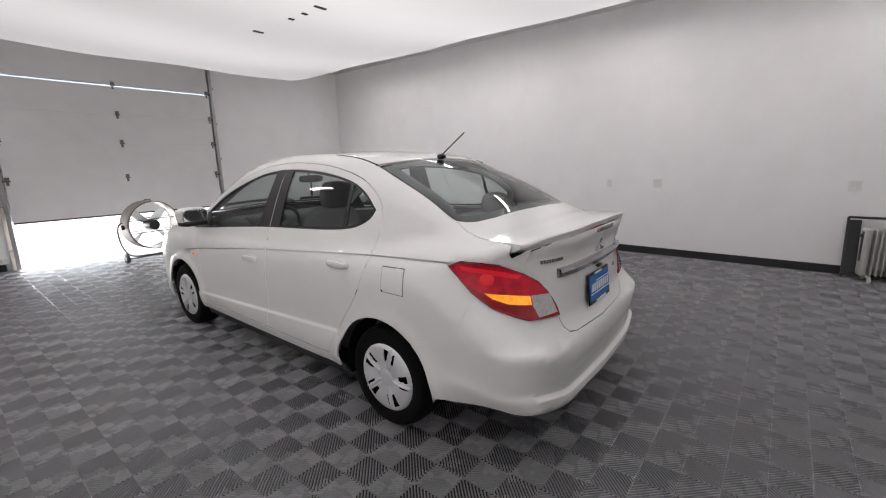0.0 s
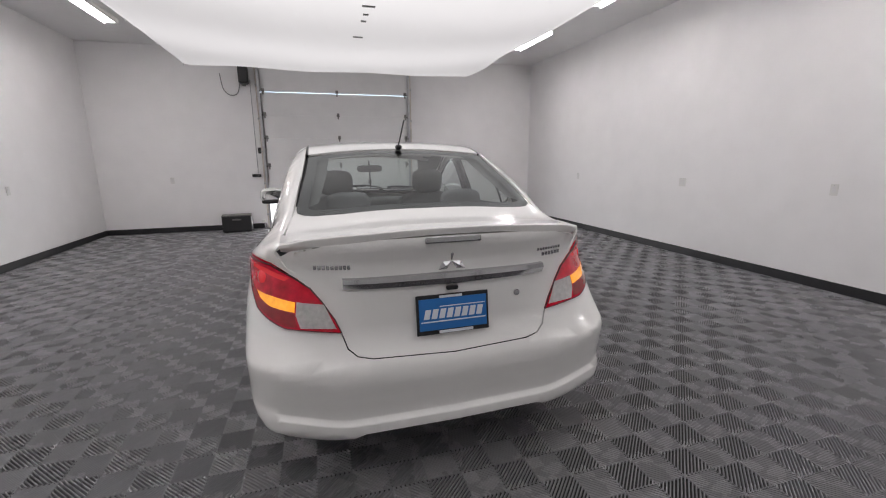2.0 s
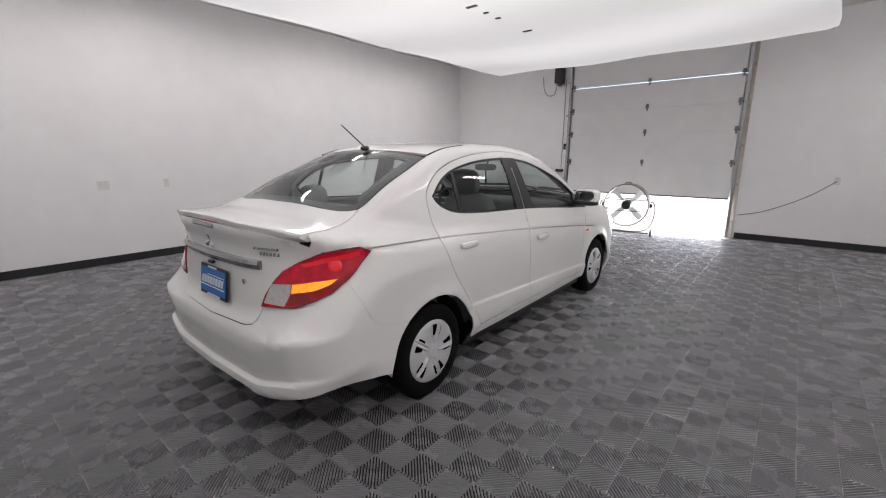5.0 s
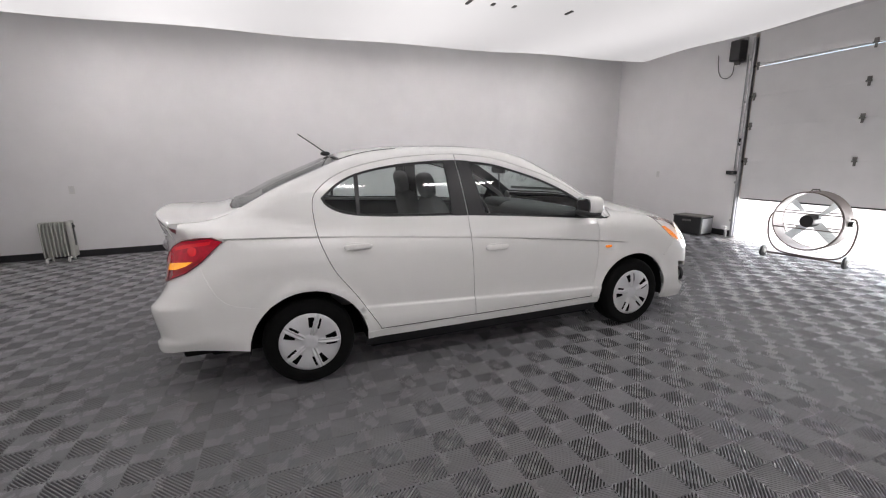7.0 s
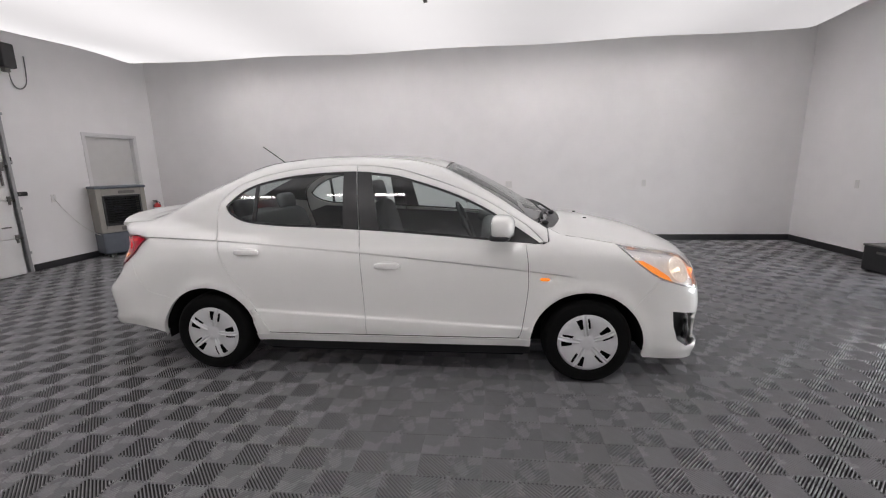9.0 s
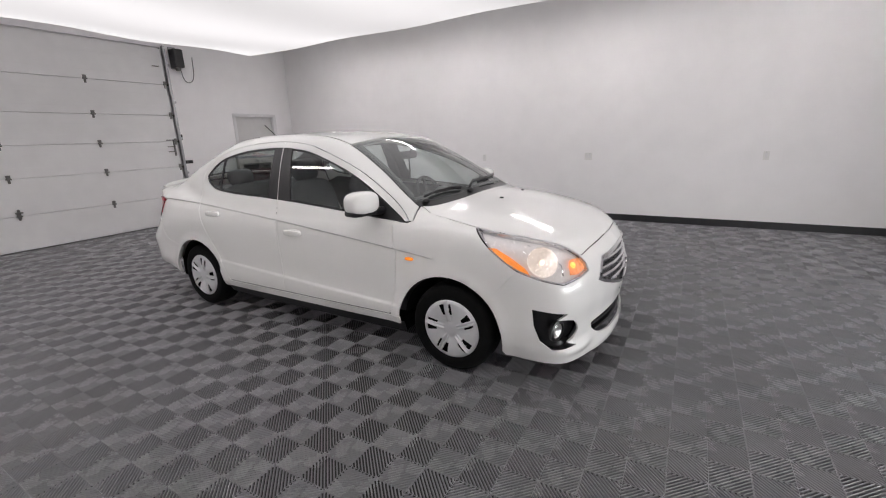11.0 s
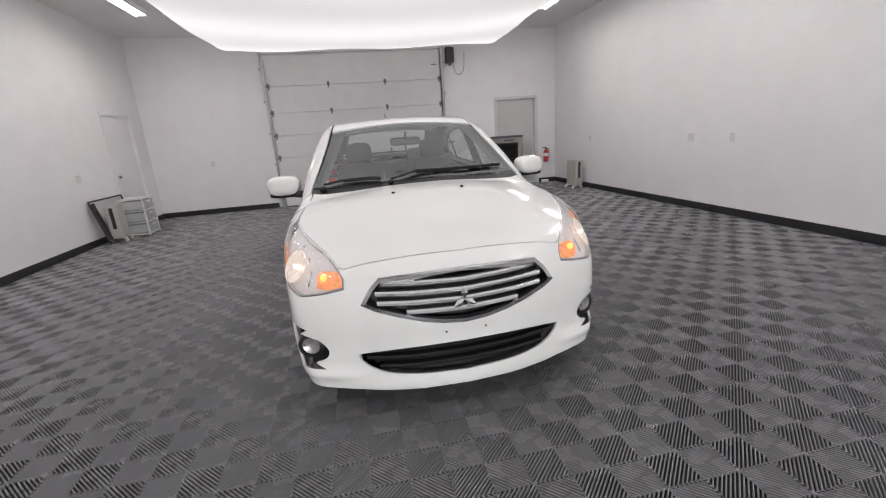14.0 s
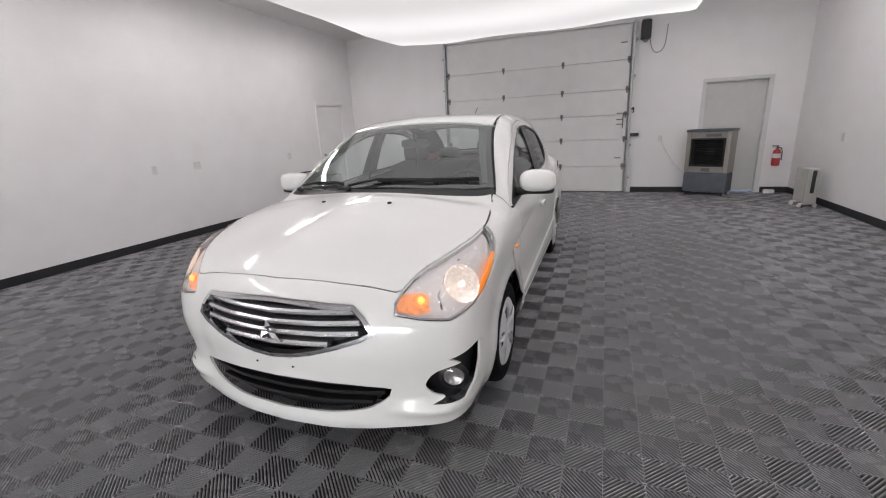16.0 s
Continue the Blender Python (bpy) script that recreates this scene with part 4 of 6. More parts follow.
def area(poly):
    P = np.array(poly)
    Q = np.roll(P, -1, 0)
    return 0.5 * np.sum(P[:, 0] * Q[:, 1] - P[:, 1] * Q[:, 0])


def inset(poly, d):
    """The polygon drawn in by d on all sides."""
    P = np.array(poly, float)
    if area(P) < 0:
        P = P[::-1]
    a, b = P - np.roll(P, 1, 0), np.roll(P, -1, 0) - P
    na = np.stack([-a[:, 1], a[:, 0]], 1) / np.maximum(np.linalg.norm(a, axis=1, keepdims=True), 1e-9)
    nb = np.stack([-b[:, 1], b[:, 0]], 1) / np.maximum(np.linalg.norm(b, axis=1, keepdims=True), 1e-9)
    m = na + nb
    m /= np.maximum((m * m).sum(1, keepdims=True) / 2, 0.5)
    return [tuple(p) for p in P + d * m]


def patch(name, poly, proj, material, parent, off=0.0, lip=0.012, holes=(), lines=(), res=0.035, gap=0.0019, label="", mirror=False, shadow=True):
    """A panel: the part of the field's surface inside poly, with turned-in edges. mirror: a second one across the car."""
    from mathutils.geometry import delaunay_2d_cdt
    if gap:
        poly = inset(poly, gap)
    rings = [dense(poly, res * 0.8)] + [dense(h, res * 0.8) for h in holes]
    allb = np.concatenate(rings)
    lo, hi = rings[0].min(0), rings[0].max(0)
    gx, gy = np.meshgrid(np.arange(lo[0] + res / 2, hi[0], res), np.arange(lo[1] + res / 2, hi[1], res))
    gx[::2] += res * 0.5
    grid = np.stack([gx.ravel(), gy.ravel()], 1)
    ok = inside_poly(grid, rings[0])
    for h in rings[1:]:
        ok &= ~inside_poly(grid, h)
    grid = grid[ok]
    if len(grid):
        grid = grid[np.array([np.min((allb[:, 0] - g[0]) ** 2 + (allb[:, 1] - g[1]) ** 2) > (0.5 * res) ** 2 for g in grid])]
    edges, verts = [], []
    for r in rings:
        b = len(verts)
        verts += [tuple(p) for p in r]
        edges += [(b + i, b + (i + 1) % len(r)) for i in range(len(r))]
    extra = []
    for ln in lines:
        q = dense(ln, res * 0.7, False)
        good = inside_poly(q, rings[0])
        for h in rings[1:]:
            good &= ~inside_poly(q, h)
        good &= np.array([np.min((allb[:, 0] - g[0]) ** 2 + (allb[:, 1] - g[1]) ** 2) > (0.25 * res) ** 2 for g in q])
        b = len(verts)
        ids = {}
        for i in range(len(q)):
            if good[i]:
                ids[i] = len(verts)
                verts.append(tuple(q[i]))
                extra.append(q[i])
        edges += [(ids[i], ids[i + 1]) for i in range(len(q) - 1) if i in ids and i + 1 in ids]
    if extra and len(grid):
        ex = np.array(extra)
        grid = grid[np.array([np.min((ex[:, 0] - g[0]) ** 2 + (ex[:, 1] - g[1]) ** 2) > (0.4 * res) ** 2 for g in grid])]
    verts += [tuple(p) for p in grid]
    vo, _, fo, *_ = delaunay_2d_cdt([Vector(v) for v in verts], edges, [], 0, 1e-6)
    V = np.array([tuple(v) for v in vo])
    F = np.array([tuple(f) for f in fo])
    c = V[F].mean(1)
    keep = inside_poly(c, rings[0])
    for h in rings[1:]:
        keep &= ~inside_poly(c, h)
    F = F[keep]
    P, hit = cast(proj, V, off)
    F = F[hit[F].all(1)]
    N = gradient(P)
    fn = np.cross(P[F[:, 1]] - P[F[:, 0]], P[F[:, 2]] - P[F[:, 0]])
    wrong = (fn * N[F[:, 0]]).sum(1) < 0
    F[wrong] = F[wrong][:, ::-1]
    made = []
    for sgn in ((1, -1) if mirror else (1,)):
        vs, ns = P.copy(), N.copy()
        vs[:, 0] *= sgn
        ns[:, 0] *= sgn
        fs = [tuple(f) if sgn > 0 else tuple(f[::-1]) for f in F]
        vlist, nlist = [tuple(v) for v in vs], [tuple(n) for n in ns]
        if lip:
            cnt = {}
            for f in fs:
                for i in range(3):
                    cnt[(f[i], f[(i + 1) % 3])] = 1
            border = [e for e in cnt if (e[1], e[0]) not in cnt]
            top, bot = {}, {}
            for e in border:
                for v in e:
                    if v not in top:
                        top[v] = len(vlist)
                        vlist.append(tuple(vs[v]))
                        nlist.append((0, 0, 0))
                        bot[v] = len(vlist)
                        vlist.append(tuple(vs[v] - ns[v] * lip))
                        nlist.append((0, 0, 0))
            fs = fs + [(top[b], top[a], bot[a], bot[b]) for a, b in border]
        me = bpy.data.meshes.new(name)
        me.from_pydata(vlist, [], fs)
        me.polygons.foreach_set("use_smooth", [True] * len(me.polygons))
        me.update()
        me.normals_split_custom_set_from_vertices(nlist)
        me.materials.append(material)
        ob = new(name, me)
        ob.parent = parent
        tagged(ob, label)
        ob.visible_shadow = shadow
        made.append(ob)
    return made if mirror else made[0]


def arc(cy, cz, r, a0, a1, n=18):
    return [(cy + r * math.cos(radians(a0 + (a1 - a0) * i / n)), cz + r * math.sin(radians(a0 + (a1 - a0) * i / n))) for i in range(n + 1)]


def mirrored(half):
    """Closed outline from its right half, which runs from the middle to the middle."""
    return list(half) + [(-u, v) for u, v in half[::-1] if abs(u) > 1e-6]


edge_x = pchip((-2.05, 0.625), (-1.75, 0.635), (-1.62, 0.61), (-1.03, 0.545), (-0.5, 0.535), (0.0, 0.537), (0.384, 0.557), (0.7, 0.615), (0.98, 0.69), (1.1, 0.715))

car = thing("car", "white four-door compact sedan with lit lamps, parked on tiles", "car")
car.scale = (1.015, 1.015, 1.015)
car.location = (0.003, 0, 0)
car.rotation_euler = (0, 0, radians(0.28))

# side outline pieces, as (y, z)
DLO_TOP = smooth_line([(-1.15, 1.19), (-1.05, 1.275), (-0.92, 1.336), (-0.70, 1.381), (-0.45, 1.402), (-0.22, 1.405), (0.0, 1.386), (0.145, 1.355), (0.395, 1.275), (0.604, 1.185), (0.80, 1.07), (0.985, 0.945)], 4)
DLO_LOW = smooth_line([(0.985, 0.945), (0.68, 0.966), (0.30, 1.0), (-0.17, 1.035), (-0.5, 1.05), (-0.77, 1.062), (-0.99, 1.085), (-1.11, 1.135), (-1.15, 1.19)], 4)
DLO = DLO_TOP + DLO_LOW[1:-1]
DOOR_TOP = smooth_line([(-1.205, 1.13), (-1.186, 1.215), (-1.085, 1.308), (-0.93, 1.374), (-0.70, 1.420), (-0.45, 1.441), (-0.22, 1.445), (0.0, 1.426), (0.16, 1.394), (0.41, 1.313), (0.62, 1.224), (0.82, 1.108), (0.93, 1.03), (1.005, 0.955)], 3)
R_CUT = smooth_line([(-0.835, 0.335), (-0.855, 0.375), (-0.985, 0.583), (-1.098, 0.739), (-1.168, 0.90), (-1.195, 1.01), (-1.205, 1.13)], 3)
B_CUT = [(-0.155, 0.335), (-0.165, 0.60), (-0.185, 1.036), (-0.222, 1.445)]
F_CUT = smooth_line([(0.845, 0.335), (0.873, 0.40), (0.909, 0.656), (0.906, 0.815), (0.892, 0.935)], 3)
ARCH_F = arc(1.275, 0.29, 0.352, 41, 174)
ARCH_R = arc(-1.275, 0.29, 0.352, 6, 130)
split = next(i for i, p in enumerate(DOOR_TOP) if p[0] >= -0.222)
top_r, top_f = DOOR_TOP[:split], DOOR_TOP[split:]
creases = [[(y, float(crease_z(y)) + d) for y in np.linspace(-1.75, 1.18, 62)] for d in (0.002, -0.003, -0.008, -0.013, -0.03)]
creases += [[(y, tuck_z(y) + d) for y in np.linspace(-0.9, 0.9, 40)] for d in (0.014, 0.0, -0.014)]

rear_door = R_CUT + top_r[1:] + [(-0.222, 1.445)] + B_CUT[::-1][1:]
front_door = B_CUT + top_f[1:] + [(0.895, 0.94)] + F_CUT[::-1][1:]
split_low = [p for p in DLO_LOW if p[0] > -0.205]
dlo_front = [(-0.2155, 1.404)] + [p for p in DLO_TOP if p[0] > -0.20] + split_low[1:] + [(-0.1815, 1.036)]
dlo_rear = [(-0.1885, 1.036)] + [p for p in DLO_LOW if p[0] < -0.21] + [p for p in DLO_TOP if p[0] < -0.225] [1:] + [(-0.2235, 1.404)]

fd = patch("front_door", front_door, "side", M_PAINT, car, holes=[inset(dlo_front, -0.001)], lines=creases, mirror=True)
rd = patch("rear_door", rear_door, "side", M_PAINT, car, holes=[inset(dlo_rear, -0.001)], lines=creases, mirror=True)

# side frame: roof rail, pillars and quarter panel
ys = np.linspace(1.03, -2.0, 60)
xe = edge_x(ys) + 0.002
rail = [(p[1], p[2]) for p in cast("top", np.stack([xe, ys], 1))[0]]
lamp_top = [(-2.025, 1.02), (-2.036, 0.985), (-2.03, 0.955), (-2.008, 0.947), (-1.935, 0.985), (-1.85, 1.000), (-1.765, 1.003), (-1.712, 0.978), (-1.775, 0.932), (-1.852, 0.868)]
q_seam = smooth_line([(-1.852, 0.868), (-1.79, 0.72), (-1.72, 0.62), (-1.62, 0.585), (-1.505, 0.56)], 3)
quarter = rail + lamp_top + q_seam[1:] + ARCH_R[::-1][1:] + [(-0.845, 0.325)] + R_CUT[1:] + DOOR_TOP[1:] + [(1.03, 0.955)]
patch("side_frame", quarter, "side", M_PAINT, car, lines=creases, mirror=True)

hood_half = smooth_line([(0, 1.185), (0.35, 1.16), (0.60, 1.09), (0.685, 1.04)], 3) + smooth_line([(0.70, 1.10), (0.728, 1.28), (0.742, 1.44), (0.715, 1.60), (0.648, 1.79), (0.552, 1.972)], 4) + smooth_line([(0.53, 1.985), (0.3, 2.025), (0, 2.043)], 4)
patch("hood", mirrored(hood_half), "top", M_PAINT, car, res=0.024)
hood_side = cast("top", np.array([(0.688, 1.035), (0.70, 1.10), (0.728, 1.28), (0.742, 1.44)]))[0]
fender = ARCH_F + [(0.86, 0.325)] + F_CUT[1:] + [(0.90, 0.945), (1.0, 0.945), (1.035, 0.96)] + [(p[1], p[2]) for p in hood_side] + [(1.49, 0.895), (1.56, 0.83), (1.63, 0.775), (1.70, 0.73), (1.62, 0.625)]
patch("fender", fender, "side", M_PAINT, car, lines=creases, mirror=True)
patch("rocker", [(-0.925, 0.272), (0.925, 0.272), (0.93, 0.328), (-0.93, 0.328)], "side", M_PAINT, car, off=0.002, mirror=True)
# black strip below the rocker, painted in for the shadow under the sill
patch("sill_skirt", [(-0.93, 0.20), (0.93, 0.20), (0.93, 0.270), (-0.93, 0.270)], "side", M_CARBLACK, car, off=-0.025, mirror=True)

roof_half = [(0, 0.372)] + [(float(edge_x(y)) - 0.002, y) for y in np.linspace(0.372, -1.0, 24)] + [(0, -1.02)]
patch("roof", mirrored(roof_half), "top", M_PAINT, car)
ws_half = [(0, 0.380)] + [(float(edge_x(y)) - 0.003, y) for y in np.linspace(0.380, 0.975, 14)] + [(0.55, 1.035), (0.3, 1.09), (0, 1.105)]
ws = patch("windshield", mirrored(ws_half), "top", M_SCREEN, car, off=-0.004, lip=0, shadow=False)
patch("screen_border", mirrored(ws_half), "top", M_CARBLACK, car, off=-0.007, lip=0, holes=[inset(mirrored(ws_half), 0.032)], gap=0, res=0.03)
rw_half = [(0, -1.03)] + [(float(edge_x(y)) - 0.003, y) for y in np.linspace(-1.03, -1.575, 14)] + [(0.598, -1.61), (0.57, -1.642), (0.52, -1.666), (0.4, -1.688), (0, -1.705)]
patch("rear_window", mirrored(rw_half), "top", M_CARGLASS, car, off=-0.004, lip=0, shadow=False)
patch("window_border", mirrored(rw_half), "top", M_CARBLACK, car, off=-0.007, lip=0, holes=[inset(mirrored(rw_half), 0.05)], gap=0, res=0.03)
cowl_half = [(0, 1.108), (0.3, 1.093), (0.55, 1.038), (0.685, 0.978), (0.715, 1.01), (0.69, 1.042), (0.60, 1.095), (0.35, 1.165), (0, 1.19)]
patch("cowl_panel", mirrored(cowl_half), "top", M_CARBLACK, car, off=-0.010, gap=0)
deck_half = [(0, -1.715), (0.4, -1.698), (0.525, -1.676), (0.578, -1.65), (0.604, -1.62)] + [(float(edge_x(y)) + 0.0015, y) for y in (-1.64, -1.67, -1.70, -1.76, -1.83, -1.90, -1.96)] + [(0.615, -1.99), (0.45, -2.06), (0.25, -2.10), (0, -2.115)]
patch("trunk_lid", mirrored(deck_half), "top", M_PAINT, car)

# side glass and pillar trims
g_front = patch("window_glass", dlo_front, "side", M_CARGLASS, car, off=-0.010, lip=0, gap=0, mirror=True, shadow=False)
g_rear = patch("window_glass", dlo_rear, "side", M_CARGLASS, car, off=-0.010, lip=0, gap=0, mirror=True, shadow=False)
seal_f = patch("window_seal", dlo_front, "side", M_CARBLACK, car, off=-0.003, lip=0.006, holes=[inset(dlo_front, 0.014)], gap=0.001, res=0.03, mirror=True)
seal_r = patch("window_seal", dlo_rear, "side", M_CARBLACK, car, off=-0.003, lip=0.006, holes=[inset(dlo_rear, 0.014)], gap=0.001, res=0.03, mirror=True)
pil_f = patch("pillar_trim", [(-0.1825, 1.034), (-0.05, 1.025), (-0.122, 1.402), (-0.2165, 1.407)], "side", M_CARBLACK, car, off=0.0005, lip=0.010, gap=0.0006, mirror=True)
pil_r = patch("pillar_trim", [(-0.297, 1.039), (-0.1875, 1.034), (-0.2225, 1.407), (-0.312, 1.407)], "side", M_CARBLACK, car, off=0.0005, lip=0.010, gap=0.0006, mirror=True)
bar_r = patch("quarter_bar", [(-0.945, 1.08), (-0.915, 1.078), (-0.905, 1.34), (-0.935, 1.335)], "side", M_CARBLACK, car, off=-0.004, lip=0.006, mirror=True)
sail = patch("mirror_sail", [(0.70, 0.967), (0.985, 0.947), (0.80, 1.066), (0.745, 1.10)], "side", M_CARBLACK, car, off=0.000, lip=0.008, mirror=True)
for k in (0, 1):
    for ob in (g_front[k], seal_f[k], pil_f[k], sail[k]):
        ob.parent = fd[k]
    for ob in (g_rear[k], seal_r[k], pil_r[k], bar_r[k]):
        ob.parent = rd[k]

# ---- nose ----
def F3(x, z, off=0.0):
    return tuple(on("front", x, z, off))


hl = [(0.772, 1.483, 0.902), (0.80, 1.56, 0.825), (0.81, 1.64, 0.765), (0.805, 1.72, 0.722), (0.775, 1.82, 0.685), (0.705, 1.925, 0.655), (0.61, 1.98, 0.670), (0.533, 2.02, 0.690), (0.535, 2.01, 0.735), (0.545, 1.97, 0.76), (0.62, 1.82, 0.83), (0.70, 1.63, 0.88), (0.745, 1.52, 0.905)]
hood_edge = cast("top", np.array(smooth_line([(0.552, 1.972), (0.648, 1.79), (0.715, 1.60), (0.742, 1.44)], 3)))[0]
HL = [flat("nose", p) for p in hl[:9]] + [flat("nose", tuple(p)) for p in hood_edge]
seam_top = [flat("nose", tuple(p)) for p in cast("top", np.array(smooth_line([(0, 2.0425), (0.3, 2.0245), (0.53, 1.9845)], 4) + [(0.552, 1.9725)]))[0]]
fog_3d = [(0.815, 1.80, 0.520), (0.755, 1.89, 0.504), (0.70, 1.95, 0.490), (0.735, 1.906, 0.460), (0.66, 1.97, 0.440), (0.617, 1.985, 0.380), (0.638, 1.97, 0.335), (0.672, 1.94, 0.314), (0.615, 1.96, 0.288), (0.762, 1.90, 0.280), (0.795, 1.84, 0.33), (0.81, 1.81, 0.42)]
FOG = [flat("nose", p) for p in fog_3d[:4]] + smooth_line([flat("nose", p) for p in fog_3d[3:9]], 3)[1:] + [flat("nose", p) for p in fog_3d[9:]]
gr_half = [(0, 0.750), (0.20, 0.745), (0.378, 0.733), (0.424, 0.688), (0.466, 0.620), (0.41, 0.592), (0.31, 0.560), (0.20, 0.530), (0.10, 0.509), (0, 0.502)]
GR = mirrored([flat("nose", F3(x, z)) for x, z in gr_half])
lg_half = smooth_line([(0, 0.395), (0.25, 0.391), (0.44, 0.374), (0.510, 0.362)], 3) + smooth_line([(0.498, 0.325), (0.455, 0.290), (0.385, 0.262), (0.25, 0.245), (0, 0.237)], 3)
LG = mirrored([flat("nose", F3(x, z)) for x, z in lg_half])
low_pts = [flat("nose", tuple(p)) for p in cast("side", np.array([(1.636, 0.205), (1.75, 0.192), (1.86, 0.188)]))[0]] + [flat("nose", F3(x, z)) for x, z in ((0.62, 0.182), (0.45, 0.168), (0.25, 0.163), (0, 0.162))]
arch_pts = [flat("nose", tuple(p)) for p in cast("side", np.array([(1.70, 0.728), (1.62, 0.622)] + arc(1.275, 0.29, 0.352, 41, -10, 8)))[0]]
bump_half = seam_top + [flat("nose", p) for p in hl[8:5:-1]] + [flat("nose", p) for p in hl[5:3:-1]] + arch_pts + low_pts
FOG_L = [(-u, v) for u, v in FOG]
patch("front_bumper", mirrored(bump_half), "nose", M_PAINT, car, holes=[GR, LG, FOG, FOG_L], lines=[[flat("nose", F3(x, 0.225)) for x in np.linspace(-0.6, 0.6, 30)]], res=0.03, lip=0.012)

# grille
grille = patch("grille", inset(GR, -0.01), "nose", M_CARBLACK, car, off=-0.055, lip=0, gap=0, label="black grille with chrome bars")
patch("grille_frame", inset(GR, -0.004), "nose", M_CHROME, grille, off=0.006, lip=0.035, holes=[inset(GR, 0.014)], gap=0, res=0.022)
for k, (z0, w) in enumerate(((0.708, 0.375), (0.664, 0.405), (0.620, 0.40), (0.576, 0.27))):
    for dz, th, m, nm in ((0.0, 0.021, M_SATIN, "grille_bar"),):
        bm = bmesh.new()
        rows = []
        for x in np.linspace(-w, w, 31):
            zz = z0 + 0.010 * (abs(x) / 0.4) ** 1.1 - 0.012
            y = F3(x, zz)[1]
            rows.append([bm.verts.new((x, y + a, zz + b)) for a, b in ((-0.010, -th / 2), (-0.004, th * 0.1), (-0.012, th / 2), (-0.05, th / 2), (-0.05, -th / 2))])
        for i in range(len(rows) - 1):
            for j in range(5):
                bm.faces.new((rows[i][j], rows[i][(j + 1) % 5], rows[i + 1][(j + 1) % 5], rows[i + 1][j]))
        bm.faces.new(rows[0])
        bm.faces.new(rows[-1][::-1])
        part(nm, bm, m, grille, angle=40)
bm = bmesh.new()
rows = []
for x in np.linspace(-0.375, 0.375, 31):
    zt = 0.748 - 0.017 * abs(x) / 0.375
    y = F3(x, zt - 0.01)[1]
    h = 0.030 - 0.012 * (1 - abs(x) / 0.375)
    rows.append([bm.verts.new((x, y + a, zt + b)) for a, b in ((0.004, 0.0), (0.008, -h * 0.5), (-0.004, -h), (-0.03, -h), (-0.03, 0.0))])
for i in range(len(rows) - 1):
    for j in range(5):
        bm.faces.new((rows[i][j], rows[i][(j + 1) % 5], rows[i + 1][(j + 1) % 5], rows[i + 1][j]))
part("upper_bar", bm, M_CHROME, grille, angle=40)


def rhombus_badge(bm, c, s, axis_y, lean):
    """Plain three-lobed badge."""
    for a in (90, 210, 330):
        d = Vector((math.cos(radians(a)), 0, math.sin(radians(a))))
        n = Vector((-d.z, 0, d.x))
        pts = [Vector((0, 0, 0)), d * s * 0.55 + n * s * 0.29, d * s * 1.1, d * s * 0.55 - n * s * 0.29]
        lo = [bm.verts.new(Vector(c) + p + Vector((0, lean * p.z, 0))) for p in pts]
        mid = bm.verts.new(Vector(c) + d * s * 0.55 + Vector((0, axis_y * 0.014 + lean * d.z * s * 0.55, 0)))
        for i in range(4):
            bm.faces.new((lo[i], lo[(i + 1) % 4], mid))
        bm.faces.new(lo[::-1])


bm = bmesh.new()
rhombus_badge(bm, (0, F3(0, 0.61)[1] + 0.006, 0.609), 0.058, 1, 0.0)
part("badge", bm, M_CHROME, grille)

lower = patch("lower_grille", inset(LG, -0.01), "nose", M_CARBLACK, car, off=-0.06, lip=0, gap=0)
for z in (0.285, 0.332):
    bm = bmesh.new()
    rows = []
    w = 0.42 if z < 0.3 else 0.475
    for x in np.linspace(-w, w, 25):
        y = F3(x, z)[1]
        rows.append([bm.verts.new((x, y + a, z + b)) for a, b in ((-0.022, -0.008), (-0.016, 0.0), (-0.022, 0.008), (-0.06, 0.008), (-0.06, -0.008))])
    for i in range(len(rows) - 1):
        for j in range(5):
            bm.faces.new((rows[i][j], rows[i][(j + 1) % 5], rows[i + 1][(j + 1) % 5], rows[i + 1][j]))
    part("lower_bar", bm, M_CARBLACK, lower)
for x in (-0.0965, 0.0965):
    bm = bmesh.new()
    disc(bm, (x, F3(x, 0.455)[1] + 0.001, 0.455), 0.005, "y", 0.006, 10)
    part("bolt_plug", bm, M_CARBLACK, car)


# headlights
def local_blob(p, s, e=0.9):
    bm = bmesh.new()
    blob(bm, p, s, e, 16, 10)
    return bm


